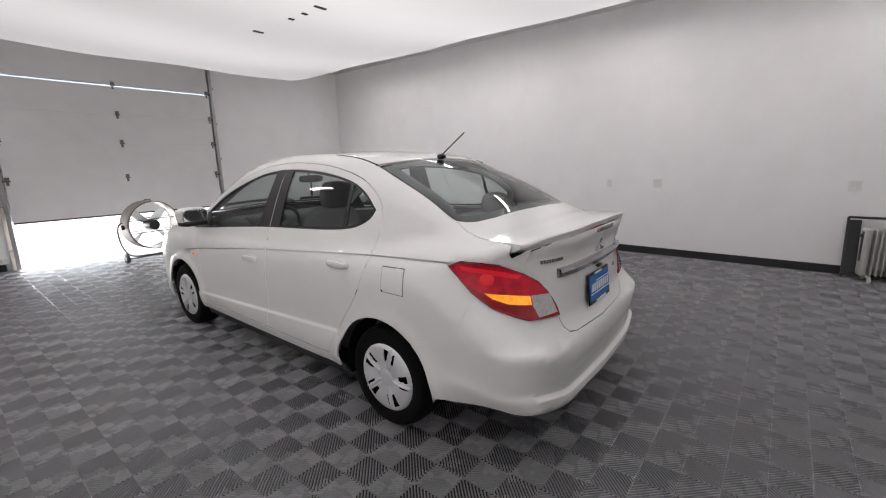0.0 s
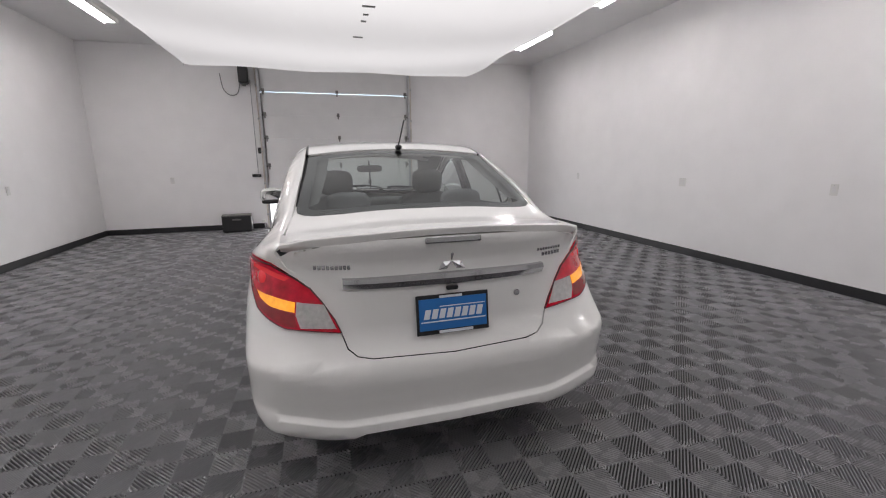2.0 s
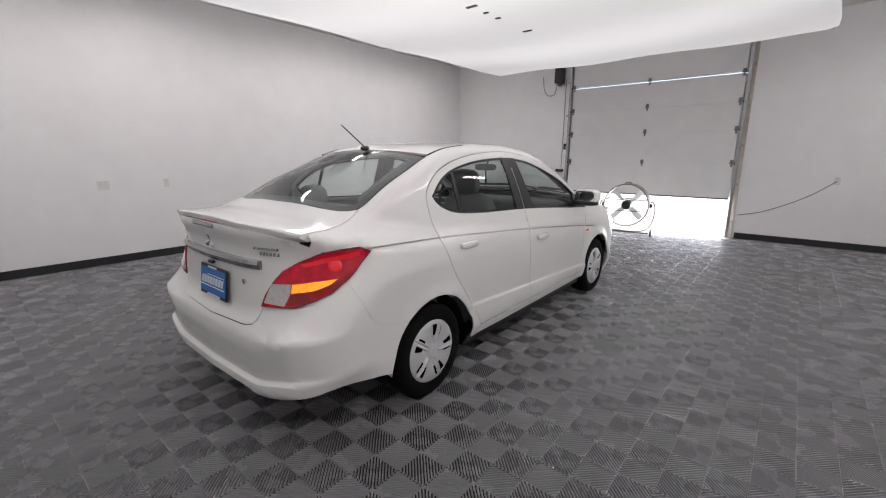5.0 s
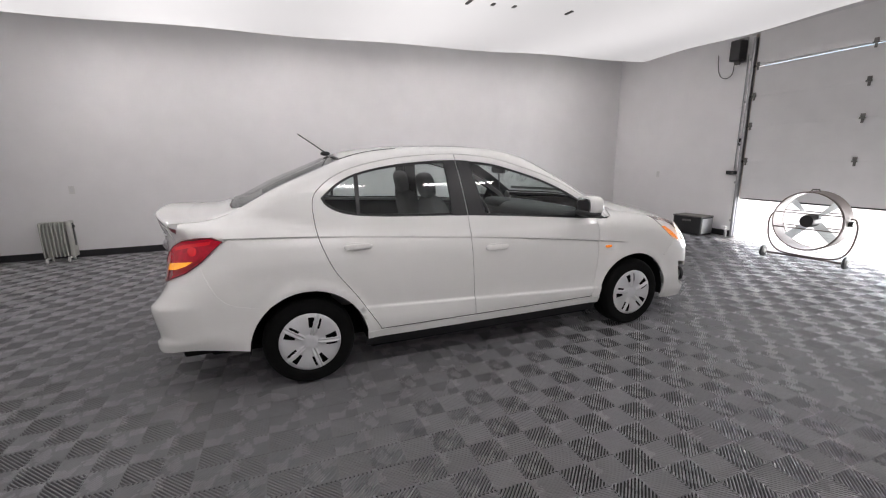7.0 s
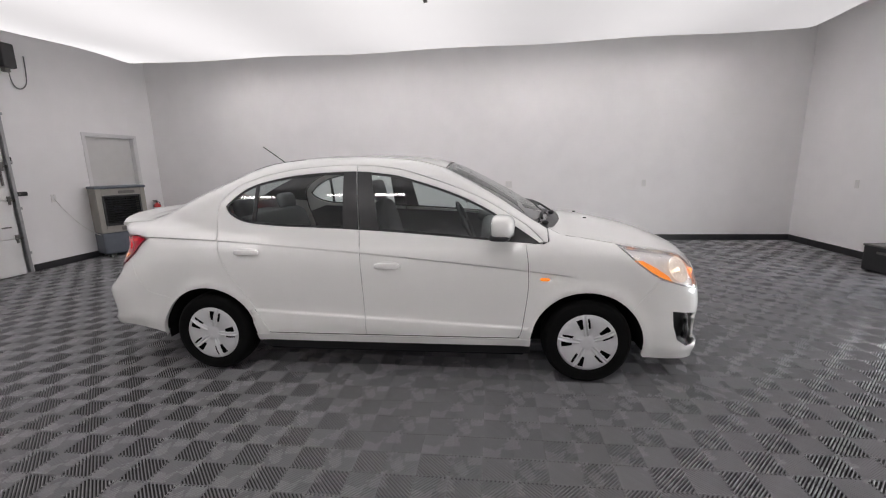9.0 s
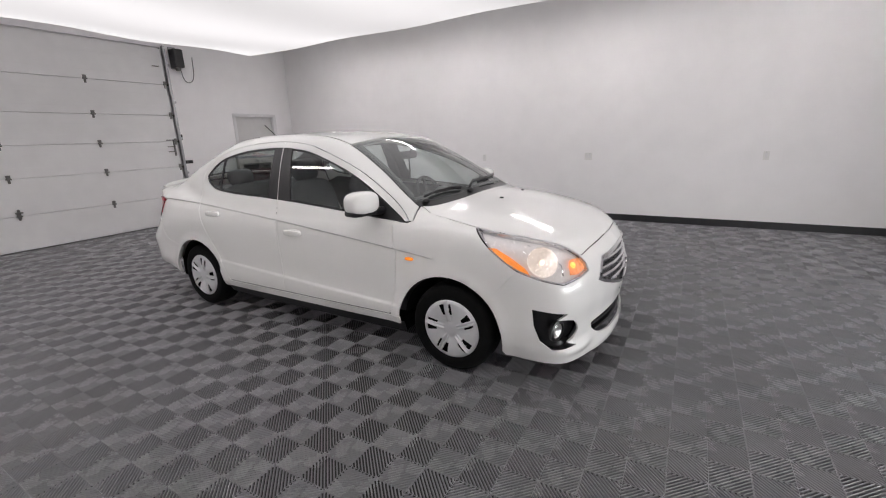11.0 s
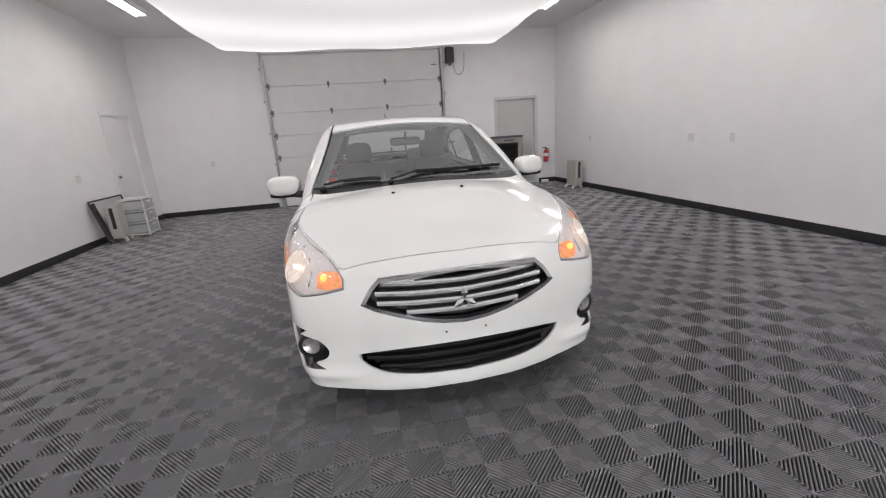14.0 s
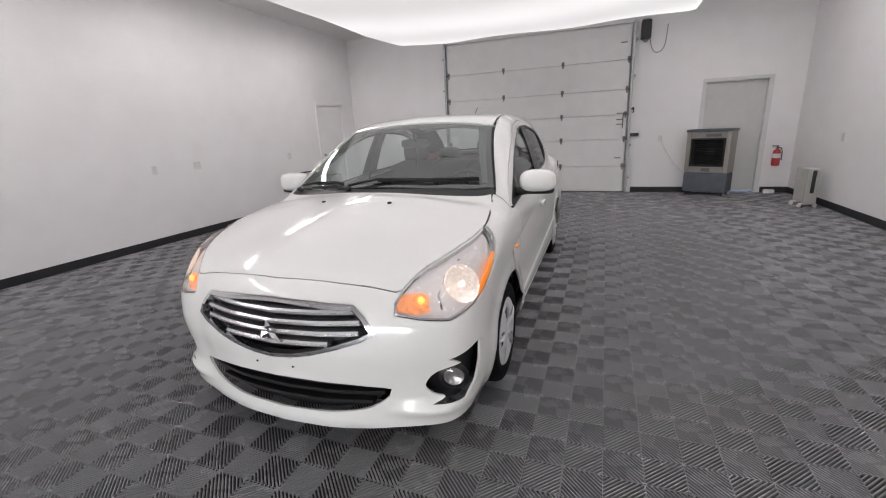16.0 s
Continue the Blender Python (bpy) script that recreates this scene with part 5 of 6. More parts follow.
for sg in (1, -1):
    H2 = [(sg * u, v) for u, v in HL]
    lamp = patch("headlight", inset(H2, -0.001), "nose", M_CHAMBER, car, off=-0.026, lip=0, gap=0, res=0.025, label="clear halogen headlight, lit, with amber signal")
    patch("lamp_rim", H2, "nose", M_SATIN, lamp, off=-0.004, lip=0.024, holes=[inset(H2, 0.008)], gap=0.001, res=0.02)
    patch("lens", H2, "nose", M_LENS, lamp, off=0.001, lip=0, gap=0.001, res=0.03, shadow=False)
    def spot(x, z, depth):
        return on("nose", *[sg * c if i == 0 else c for i, c in enumerate(flat("nose", F3(x, z)))], -depth)
    am = [flat("nose", p) for p in ((0.792, 1.535, 0.845), (0.80, 1.56, 0.825), (0.81, 1.64, 0.765), (0.805, 1.72, 0.722), (0.79, 1.78, 0.70), (0.775, 1.74, 0.745), (0.78, 1.66, 0.80), (0.785, 1.58, 0.845))]
    patch("side_reflector", [(sg * u, v) for u, v in am], "nose", M_AMBER, lamp, off=-0.004, lip=0.006, gap=0.001, res=0.02, label="amber side reflector")
    # main bowl with bulb
    for (x, y, z), r, mm, glow_r, nm in (((0.705, 1.80, 0.772), 0.080, M_WARMBULB, 0.010, "main_bulb"), ((0.604, 1.94, 0.734), 0.030, M_AMBERLIT, 0.014, "signal_bulb")):
        u, v = flat("nose", (x, y, z))
        p = on("nose", sg * u, v, -0.018)
        d = Vector(gradient(np.array([p]))[0]).normalized()
        m = Matrix.Translation(p) @ d.to_track_quat("X", "Z").to_matrix().to_4x4()
        bm = bmesh.new()
        lathe(bm, [(r * f, -0.003 + 0.008 * f * f) for f in (0.06, 0.3, 0.52, 0.72, 0.88, 1.0)] + [(r * 1.05, 0.006)], 14, m)
        part("bowl", bm, M_BOWL if r > 0.05 else M_AMBERBOWL, lamp)
        bm = bmesh.new()
        blob(bm, p + np.array(d) * 0.006, (glow_r, glow_r, glow_r * 1.2), 1.0, 14, 8)
        part(nm, bm, mm, lamp, "lit bulb", smooth=True)
    ap = [flat("nose", p) for p in ((0.628, 1.93, 0.690), (0.622, 1.93, 0.735), (0.600, 1.95, 0.762), (0.562, 1.985, 0.756), (0.543, 2.01, 0.732), (0.541, 2.015, 0.700), (0.60, 1.98, 0.682))]
    patch("signal_chamber", [(sg * u, v) for u, v in ap], "nose", M_AMBERBOWL, lamp, off=-0.020, lip=0.004, gap=0, res=0.02, label="amber signal chamber")
    # bezel ridge between the chambers
    bm = bmesh.new()
    pts = [on("nose", sg * flat("nose", q)[0], q[2], -0.03) for q in ((0.66, 1.90, 0.69), (0.64, 1.88, 0.74), (0.65, 1.82, 0.80), (0.69, 1.72, 0.845))]
    tube(bm, pts, 0.006, 8)
    part("bezel_ridge", bm, M_CHROME, lamp, smooth=True)
    # fog lamp
    FG = [(sg * u, v) for u, v in FOG]
    fog = patch("fog_lamp", inset(FG, -0.008), "nose", M_CARBLACK, car, off=-0.055, lip=0, gap=0, res=0.03, label="round fog lamp in a black recess")
    p = on("nose", sg * flat("nose", (0.728, 1.92, 0.380))[0], 0.380, -0.032)
    m = Matrix.Translation(p) @ Vector((sg * 0.3, 0.95, 0)).to_track_quat("X", "Z").to_matrix().to_4x4()
    bm = bmesh.new()
    lathe(bm, [(0.060, -0.015), (0.062, 0.004), (0.048, 0.010), (0.042, -0.01)], 28, m)
    part("bezel", bm, M_CARBLACK, fog, angle=30)
    bm = bmesh.new()
    lathe(bm, [(0.0, -0.012), (0.02, -0.010), (0.042, 0.002)], 24, m)
    part("reflector", bm, M_REFLECT, fog, smooth=True)
    bm = bmesh.new()
    lathe(bm, [(0.0, 0.012), (0.025, 0.010), (0.042, 0.004)], 24, m)
    part("lens", bm, M_LENS, fog, smooth=True).visible_shadow = False
    bm = bmesh.new()
    p2 = on("side", 1.012, 0.722, 0.0)
    blob(bm, (sg * (p2[0] + 0.002), p2[1], p2[2]), (0.008, 0.032, 0.011), 0.8, 16, 8)
    part("side_marker", bm, M_AMBER, car, "amber side marker lamp", smooth=True)

# ---- tail ----
def R3(x, z, off=0.0):
    return tuple(on("rear", x, z, off))


tl = [(0.70, -1.935, 0.984), (0.775, -1.765, 1.003), (0.80, -1.712, 0.978), (0.81, -1.775, 0.932), (0.815, -1.852, 0.868), (0.77, -1.935, 0.806), (0.64, -2.03, 0.746), (0.460, -2.108, 0.718), (0.485, -2.10, 0.775), (0.53, -2.08, 0.845), (0.575, -2.055, 0.90), (0.635, -2.01, 0.944)]
TL = [flat("tail", p) for p in tl]
tk_half = [(0, 1.080), (0.30, 1.075), (0.50, 1.062), (0.605, 1.042), (0.618, 0.985), (0.60, 0.93), (0.575, 0.898), (0.53, 0.843), (0.485, 0.773), (0.455, 0.712), (0.435, 0.655), (0.40, 0.625), (0.34, 0.612), (0, 0.602)]
trunk = patch("trunk_face", mirrored([flat("tail", R3(x, z)) for x, z in tk_half]), "tail", M_PAINT, car, res=0.03)
low_r = [flat("tail", R3(x, z)) for x, z in ((0, 0.300), (0.30, 0.300), (0.385, 0.298), (0.43, 0.282), (0.53, 0.286), (0.62, 0.306), (0.69, 0.334))] + [flat("tail", tuple(p)) for p in cast("side", np.array([(-1.98, 0.352), (-1.90, 0.346), (-1.75, 0.326), (-1.63, 0.312)]))[0]]
arch_r = [flat("tail", tuple(p)) for p in cast("side", np.array(arc(-1.275, 0.29, 0.352, 181, 130, 8) + q_seam[::-1][1:]))[0]]
rb_half = low_r + arch_r + [flat("tail", p) for p in tl[4:8]] + [flat("tail", R3(x, z)) for x, z in tk_half[9:]]
lip_lines = [[flat("tail", R3(x, z + float(corner_rise(x)))) for x in np.linspace(-0.69, 0.69, 44)] for z in (0.365, 0.358, 0.351, 0.344, 0.337, 0.56)]
patch("rear_bumper", mirrored(rb_half), "tail", M_PAINT, car, lines=lip_lines, res=0.03, lip=0.03)
for sg in (1, -1):
    T2 = [(sg * u, v) for u, v in TL]
    lamp = patch("tail_lamp", T2, "tail", M_REDLENS, car, off=0.008, lip=0.03, res=0.025, label="red wraparound tail lamp, lit")
    patch("lamp_gasket", T2, "tail", M_CARBLACK, lamp, off=0.0095, lip=0.006, holes=[inset(T2, 0.0035)], gap=0.0005, res=0.02)
    def q(*pts):
        return [(sg * flat("tail", p)[0], p[2]) for p in pts]
    patch("signal_lens", q((0.765, -1.885, 0.870), (0.70, -1.965, 0.860), (0.622, -2.033, 0.845), (0.618, -2.036, 0.806), (0.70, -1.97, 0.822), (0.742, -1.915, 0.846)), "tail", M_TAILAMBER, lamp, off=0.010, lip=0.004, gap=0, res=0.02, label="lit amber signal lens")
    patch("lower_band", q((0.795, -1.83, 0.900), (0.745, -1.91, 0.842), (0.618, -2.036, 0.800), (0.60, -2.045, 0.752), (0.64, -2.03, 0.756), (0.77, -1.935, 0.816), (0.805, -1.855, 0.876)), "tail", M_REDDARK, lamp, off=0.0095, lip=0.003, gap=0, res=0.02, label="dark red lower lens band")
    patch("outer_facet", q((0.785, -1.77, 0.985), (0.72, -1.91, 0.966), (0.64, -2.00, 0.936), (0.66, -1.99, 0.922), (0.74, -1.90, 0.948), (0.785, -1.78, 0.965)), "tail", M_REDGLOW, lamp, off=0.0092, lip=0.003, gap=0, res=0.02)
    patch("reverse_lens", q((0.617, -2.036, 0.845), (0.527, -2.085, 0.836), (0.480, -2.10, 0.740), (0.590, -2.05, 0.747), (0.612, -2.038, 0.797)), "tail", M_CLEARLENS, lamp, off=0.010, lip=0.004, gap=0, res=0.02, label="clear reversing lens")
    for x, y, z, r in ((0.742, -1.885, 0.925, 0.034),):
        p = on("tail", sg * flat("tail", (x, y, z))[0], z, 0.004)
        n = gradient(np.array([p]))[0]
        m = Matrix.Translation(p) @ Vector(n).to_track_quat("X", "Z").to_matrix().to_4x4()
        bm = bmesh.new()
        lathe(bm, [(0.0, 0.008), (r * 0.5, 0.0075), (r * 0.9, 0.005), (r, 0.001)], 24, m)
        part("lamp_chamber", bm, M_REDGLOW, lamp, smooth=True)

for sg in (1, -1):
    patch("corner_filler", [(sg * flat("tail", R3(x, z))[0], z) for x, z in ((0.54, 0.93), (0.50, 1.060), (0.62, 1.044), (0.68, 1.005), (0.70, 0.972), (0.64, 0.948), (0.60, 0.93))], "tail", M_PAINT, car, off=-0.004, lip=0, gap=0, res=0.03)

for sg in (1, -1):
    patch("deck_filler", [(sg * x, y) for x, y in ((0.40, -1.97), (0.55, -1.86), (0.60, -1.80), (0.643, -1.80), (0.638, -1.90), (0.631, -1.948), (0.60, -1.976), (0.48, -2.03), (0.40, -2.05))], "top", M_PAINT, car, off=-0.004, lip=0, gap=0, res=0.03)

for sg in (1, -1):
    patch("pillar_filler", [(sg * x, y) for x, y in ((0.48, -1.72), (0.555, -1.63), (0.60, -1.55), (0.655, -1.55), (0.66, -1.78), (0.55, -1.80), (0.45, -1.78))], "top", M_PAINT, car, off=-0.009, lip=0, gap=0, res=0.03)

# spoiler lip
bm = bmesh.new()
rows = []
for x in np.linspace(-0.652, 0.652, 45):
    yd = R3(min(abs(x), 0.59), 1.045)[1] + float(tail_bow(abs(x)) - tail_bow(min(abs(x), 0.59)))
    zt = on("top", min(abs(x), 0.625), yd + 0.10)[2]
    e = 1 - (abs(x) / 0.652) ** 8
    up = 0.012 * e - 0.003 * (1 - e)
    rows.append([bm.verts.new((x, yd + a, b)) for a, b in ((0.16, on("top", x, yd + 0.16)[2] + 0.0015), (0.09, zt + up * 0.45), (0.02, zt + up * 0.9), (-0.006, zt + up), (-0.013, zt + up - 0.005), (-0.012, zt + up - 0.012), (-0.002, zt - 0.018), (0.03, zt - 0.030))])
for i in range(len(rows) - 1):
    for j in range(7):
        bm.faces.new((rows[i][j], rows[i][j + 1], rows[i + 1][j + 1], rows[i + 1][j]))
bm.faces.new(rows[0])
bm.faces.new(rows[-1][::-1])
part("spoiler", bm, M_PAINT, car, smooth=False, angle=35)
bm = bmesh.new()
yb = R3(0, 1.03)[1]
box(bm, (0, yb - 0.006, 1.064), (0.235, 0.024, 0.016), 0.004)
part("brake_light_bar", bm, M_DARKCHROME, trunk, "dark high brake light bar")
bm = bmesh.new()
rows = []
for x in np.linspace(-0.44, 0.44, 31):
    y = R3(x, 0.915)[1]
    h = 0.026 - 0.004 * abs(x) / 0.44
    rows.append([bm.verts.new((x, y + a, 0.915 + b)) for a, b in ((0.004, h), (-0.020, h * 0.9), (-0.026, h * 0.1), (-0.012, -h), (0.004, -h))])
for i in range(len(rows) - 1):
    for j in range(5):
        bm.faces.new((rows[i][j], rows[i][(j + 1) % 5], rows[i + 1][(j + 1) % 5], rows[i + 1][j]))
bm.faces.new(rows[0])
bm.faces.new(rows[-1][::-1])
part("garnish_bar", bm, M_DARKCHROME, trunk, "smoked chrome garnish bar", angle=40)
bm = bmesh.new()
box(bm, (0.0, R3(0, 0.87)[1] - 0.012, 0.872), (0.05, 0.02, 0.016), 0.004)
part("trunk_latch", bm, M_CARBLACK, trunk)
bm = bmesh.new()
rhombus_badge(bm, (0, R3(0, 0.985)[1] - 0.002, 0.985), 0.062, -1, 0.0)
part("badge", bm, M_CHROME, trunk)
bm = bmesh.new()
disc(bm, (0.305, R3(0.305, 0.815)[1] - 0.002, 0.815), 0.014, "y", 0.010, 20)
part("lock", bm, M_CHROME, trunk)
for x, z, w, h in ((-0.475, 0.982, 0.14, 0.018), (0.475, 0.998, 0.14, 0.013), (0.49, 0.973, 0.11, 0.018)):
    n = 9 if w > 0.13 else 6
    for k in range(n):
        xx = x - w / 2 + w * (k + 0.5) / n
        yy = R3(xx, z)[1]
        bm = bmesh.new()
        box(bm, (xx, yy - 0.002, z), (w / n * 0.72, 0.008, h), 0.0015)
        part("chrome_bar", bm, M_CHROME, trunk)
# number plate
yp = R3(0, 0.76)[1]
tilt = Matrix.Translation((0.003, yp - 0.014, 0.762)) @ Matrix.Rotation(radians(-7), 4, "X")
bm = bmesh.new()
box(bm, (0, 0, 0), (0.318, 0.008, 0.168), 0.004, tilt)
plate = part("number_plate", bm, M_CARBLACK, trunk, "blue dealer plate in a black frame")
bm = bmesh.new()
box(bm, (0, -0.0055, 0.002), (0.296, 0.004, 0.132), 0.001, tilt)
part("plate_face", bm, M_BLUE, trunk)
specs = [((0, -0.0085, 0.004), (0.262, 0.003, 0.040)), ((0.0, -0.0085, -0.028), (0.285, 0.003, 0.005)), ((0.04, -0.0085, 0.034), (0.20, 0.003, 0.004)), ((-0.01, -0.0055, 0.074), (0.10, 0.004, 0.010)), ((0.01, -0.0055, -0.0745), (0.15, 0.004, 0.012))]
for c, s in specs:
    bm = bmesh.new()
    if s[2] > 0.03:
        for k in range(8):
            box(bm, (c[0] - s[0] / 2 + s[0] * (k + 0.5) / 8, c[1], c[2]), (s[0] / 8 * 0.74, s[1], s[2]), 0.0008, tilt @ Matrix(((1, 0, 0.25, 0), (0, 1, 0, 0), (0, 0, 1, 0), (0, 0, 0, 1))))
    else:
        box(bm, c, s, 0.0008, tilt)
    ob = part("print_bar", bm, M_PLATEWHITE, plate)

# ---- handles, mirrors, fuel flap, antenna, wipers ----
for sg in (1, -1):
    for y, z, door in ((-0.955, 0.892, rd), (0.008, 0.808, fd)):
        p = on("side", y, z)
        bm = bmesh.new()
        blob(bm, (sg * (p[0] + 0.016), y, z), (0.016, 0.088, 0.021), 0.55, 24, 10)
        part("handle", bm, M_PAINT, door[0 if sg > 0 else 1], smooth=True)
        bm = bmesh.new()
        blob(bm, (sg * (p[0] - 0.003), y + 0.0, z - 0.004), (0.006, 0.075, 0.030), 0.7, 24, 8)
        part("handle_cup", bm, M_PAINT, door[0 if sg > 0 else 1], smooth=True)
    m = Matrix.Translation((sg * 0.898, 0.725, 1.070)) @ Matrix.Rotation(radians(-sg * 8), 4, "Z")
    bm = bmesh.new()
    blob(bm, (0, 0.012, 0), (0.112, 0.078, 0.070), 0.68, 32, 18, m)
    for v in bm.verts:
        w = m.inverted() @ v.co
        if w.y < -0.035:
            w.y = -0.035
            v.co = m @ w
    mir = part("door_mirror", bm, M_PAINT, car, "white door mirror", angle=50)
    bm = bmesh.new()
    blob(bm, (0, -0.036, 0), (0.098, 0.006, 0.058), 0.6, 28, 8, m)
    part("mirror_glass", bm, M_MIRROR, mir, smooth=True)
    bm = bmesh.new()
    blob(bm, (0, 0.004, -0.058), (0.103, 0.064, 0.022), 0.5, 24, 8, m)
    part("mirror_base", bm, M_CARBLACK, mir, smooth=True)
    bm = bmesh.new()
    tube(bm, [(sg * 0.76, 0.80, 1.005), (sg * 0.84, 0.765, 1.015), (sg * 0.90, 0.74, 1.025)], 0.026, 10)
    part("mirror_arm", bm, M_CARBLACK, mir, smooth=True)
    # roof moulding at the ends of the roof ditch
    bm = bmesh.new()
    pts = [on("top", float(edge_x(y)), y, -0.004) for y in np.linspace(-0.62, -1.0, 10)]
    tube(bm, [(sg * a, b, c) for a, b, c in pts], 0.007, 6)
    part("roof_moulding", bm, M_CARBLACK, car, smooth=True)

fuel = [(-1.455, 0.795), (-1.30, 0.795), (-1.295, 0.925), (-1.45, 0.93)]
for o, d, m, nm in ((0.0006, 0.0, M_CARBLACK, "flap_gap"), (0.0026, 0.0035, M_PAINT, "fuel_flap")):
    ob = patch(nm, fuel, "side", m, car, off=o, lip=0.002, gap=d)
    ob.data.transform(Matrix.Diagonal((-1, 1, 1, 1)))
    ob.data.flip_normals()
bm = bmesh.new()
blob(bm, (0, -1.035, 1.452 + 0.012), (0.020, 0.036, 0.016), 0.9, 16, 10)
ant = part("antenna", bm, M_CARBLACK, car, smooth=True)
bm = bmesh.new()
tube(bm, [(0, -1.03, 1.468), (0, -1.10, 1.518), (0, -1.225, 1.605)], 0.0042, 8)
part("mast", bm, M_CARBLACK, ant)
for pts, pv in (([(0.20, 1.115), (0.02, 1.055), (-0.30, 1.035), (-0.60, 0.955)], (0.20, 1.125)), ([(0.62, 1.01), (0.50, 1.02), (0.34, 1.05), (0.26, 1.08)], (0.63, 1.03))):
    bm = bmesh.new()
    P = [on("top", x, y, 0.016) for x, y in pts]
    tube(bm, P, 0.008, 8)
    wp = part("wiper", bm, M_CARBLACK, car, "black wiper arm", smooth=True)
    bm = bmesh.new()
    tube(bm, [on("top", x, y, 0.006) for x, y in pts[1:]], 0.006, 6)
    part("blade", bm, M_CARBLACK, wp)
    bm = bmesh.new()
    p = on("top", *pv, 0.004)
    blob(bm, p, (0.022, 0.022, 0.016), 0.9, 14, 8)
    part("pivot_cap", bm, M_CARBLACK, wp, smooth=True)
for x in (0.213, -0.213):
    bm = bmesh.new()
    p = on("top", x, 1.37, 0.003)
    blob(bm, p, (0.011, 0.014, 0.006), 0.8, 12, 6)
    part("washer_nozzle", bm, M_CARBLACK, car, smooth=True)

# ---- wheels ----
def wheel(x, y, sg, spin):
    m = Matrix.Translation((x, y, 0.283)) @ (Matrix.Rotation(math.pi, 4, "Z") if sg < 0 else Matrix.Identity(4)) @ Matrix.Rotation(radians(spin), 4, "X") @ Matrix.Diagonal((1, 0.986, 0.986, 1))
    bm = bmesh.new()
    lathe(bm, [(0.19, -0.17), (0.19, -0.03), (0.10, -0.04), (0.03, -0.045), (0.0, -0.045)], 36, m)
    w = part("wheel", bm, M_UNDER, car, smooth=True)
    prof = [(0.185, -0.01), (0.192, 0.0), (0.205, 0.006), (0.235, 0.010), (0.258, 0.006), (0.272, -0.004), (0.280, -0.018), (0.2845, -0.034), (0.286, -0.050), (0.281, -0.051), (0.281, -0.057), (0.286, -0.058), (0.287, -0.085), (0.282, -0.086), (0.282, -0.092), (0.287, -0.093), (0.286, -0.118), (0.281, -0.119), (0.281, -0.125), (0.285, -0.126), (0.280, -0.155), (0.268, -0.170), (0.24, -0.178), (0.20, -0.172)]
    bm = bmesh.new()
    lathe(bm, prof, 64, m)
    part("tyre", bm, M_RUBBER, w, angle=25)
    bm = bmesh.new()
    nt, rad = 240, [0.0, 0.018, 0.034, 0.046, 0.062, 0.075, 0.086, 0.098, 0.112, 0.127, 0.142, 0.156, 0.168, 0.178, 0.188, 0.196]
    dish = pchip((0, 0.006), (0.034, 0.008), (0.05, 0.002), (0.08, 0.006), (0.13, 0.012), (0.17, 0.010), (0.185, 0.004), (0.196, -0.006))

    def near_spoke(a):
        return (a - math.pi / 2 + math.pi / 5) % (2 * math.pi / 5) - math.pi / 5

    rows = []
    for r in rad:
        ring = []
        for k in range(nt):
            a = 2 * math.pi * k / nt
            d = near_spoke(a) * r
            groove = (0.007 * (math.exp(-((d - 0.011) / 0.0055) ** 2) + math.exp(-((d + 0.011) / 0.0055) ** 2)) - 0.005 * math.exp(-(d / 0.006) ** 2)) * (1 if 0.05 < r < 0.185 else 0)
            v = Vector((float(dish(r)) + groove, r * math.cos(a), r * math.sin(a)))
            ring.append(bm.verts.new(m @ v))
        rows.append(ring)
    for i in range(len(rad) - 1):
        rm = (rad[i] + rad[i + 1]) / 2
        for k in range(nt):
            a = 2 * math.pi * (k + 0.5) / nt
            d = near_spoke(a) * rm
            hole = (0.092 < rm < 0.170 and 0.0165 < d < 0.0165 + 0.042 * (rm - 0.05) / 0.12) or (0.098 < rm < 0.166 and -0.031 < d < -0.0165)
            if not hole:
                bm.faces.new((rows[i][k], rows[i][(k + 1) % nt], rows[i + 1][(k + 1) % nt], rows[i + 1][k]))
    bmesh.ops.remove_doubles(bm, verts=bm.verts[:], dist=1e-5)
    bmesh.ops.recalc_face_normals(bm, faces=bm.faces[:])
    bmesh.ops.solidify(bm, geom=bm.faces[:], thickness=0.004)
    hub = part("hubcap", bm, M_HUBCAP, w, "silver plastic wheel cover", angle=35)
    # arch liner
    bm = bmesh.new()
    ring = []
    for ax in (x - sg * 0.022, x - sg * 0.34):
        ring.append([bm.verts.new((ax, y + 0.352 * math.cos(radians(a)), 0.29 + 0.352 * math.sin(radians(a)))) for a in range(-8 if y > 0 else 6, 175 if y > 0 else 189, 6)])
    for i in range(len(ring[0]) - 1):
        bm.faces.new((ring[0][i], ring[0][i + 1], ring[1][i + 1], ring[1][i]))
    bm.faces.new(ring[1])
    part("arch_liner", bm, M_UNDER, car)


for y in (1.275, -1.275):
    for sg in (1, -1):
        wheel(sg * (0.812 if y > 0 else 0.803), y + (0.014 if y > 0 else -0.010), sg, 8 if y > 0 else -18)

# ---- underbody and cabin ----
part("underbody", boxes(((0, -0.05, 0.225), (0.98, 3.7, 0.12), 0.02), ((0, 0, 0.225), (1.50, 1.80, 0.11), 0.02), ((0, -1.78, 0.29), (1.20, 0.50, 0.12), 0.02), ((0, 1.70, 0.23), (1.0, 0.40, 0.12), 0.02)), M_UNDER, car)
part("bay_filler", boxes(((0, 1.55, 0.55), (0.88, 0.80, 0.50), 0.02)), M_UNDER, car)
part("trunk_filler", boxes(((0, -1.82, 0.60), (0.86, 0.36, 0.60), 0.02)), M_UNDER, car)
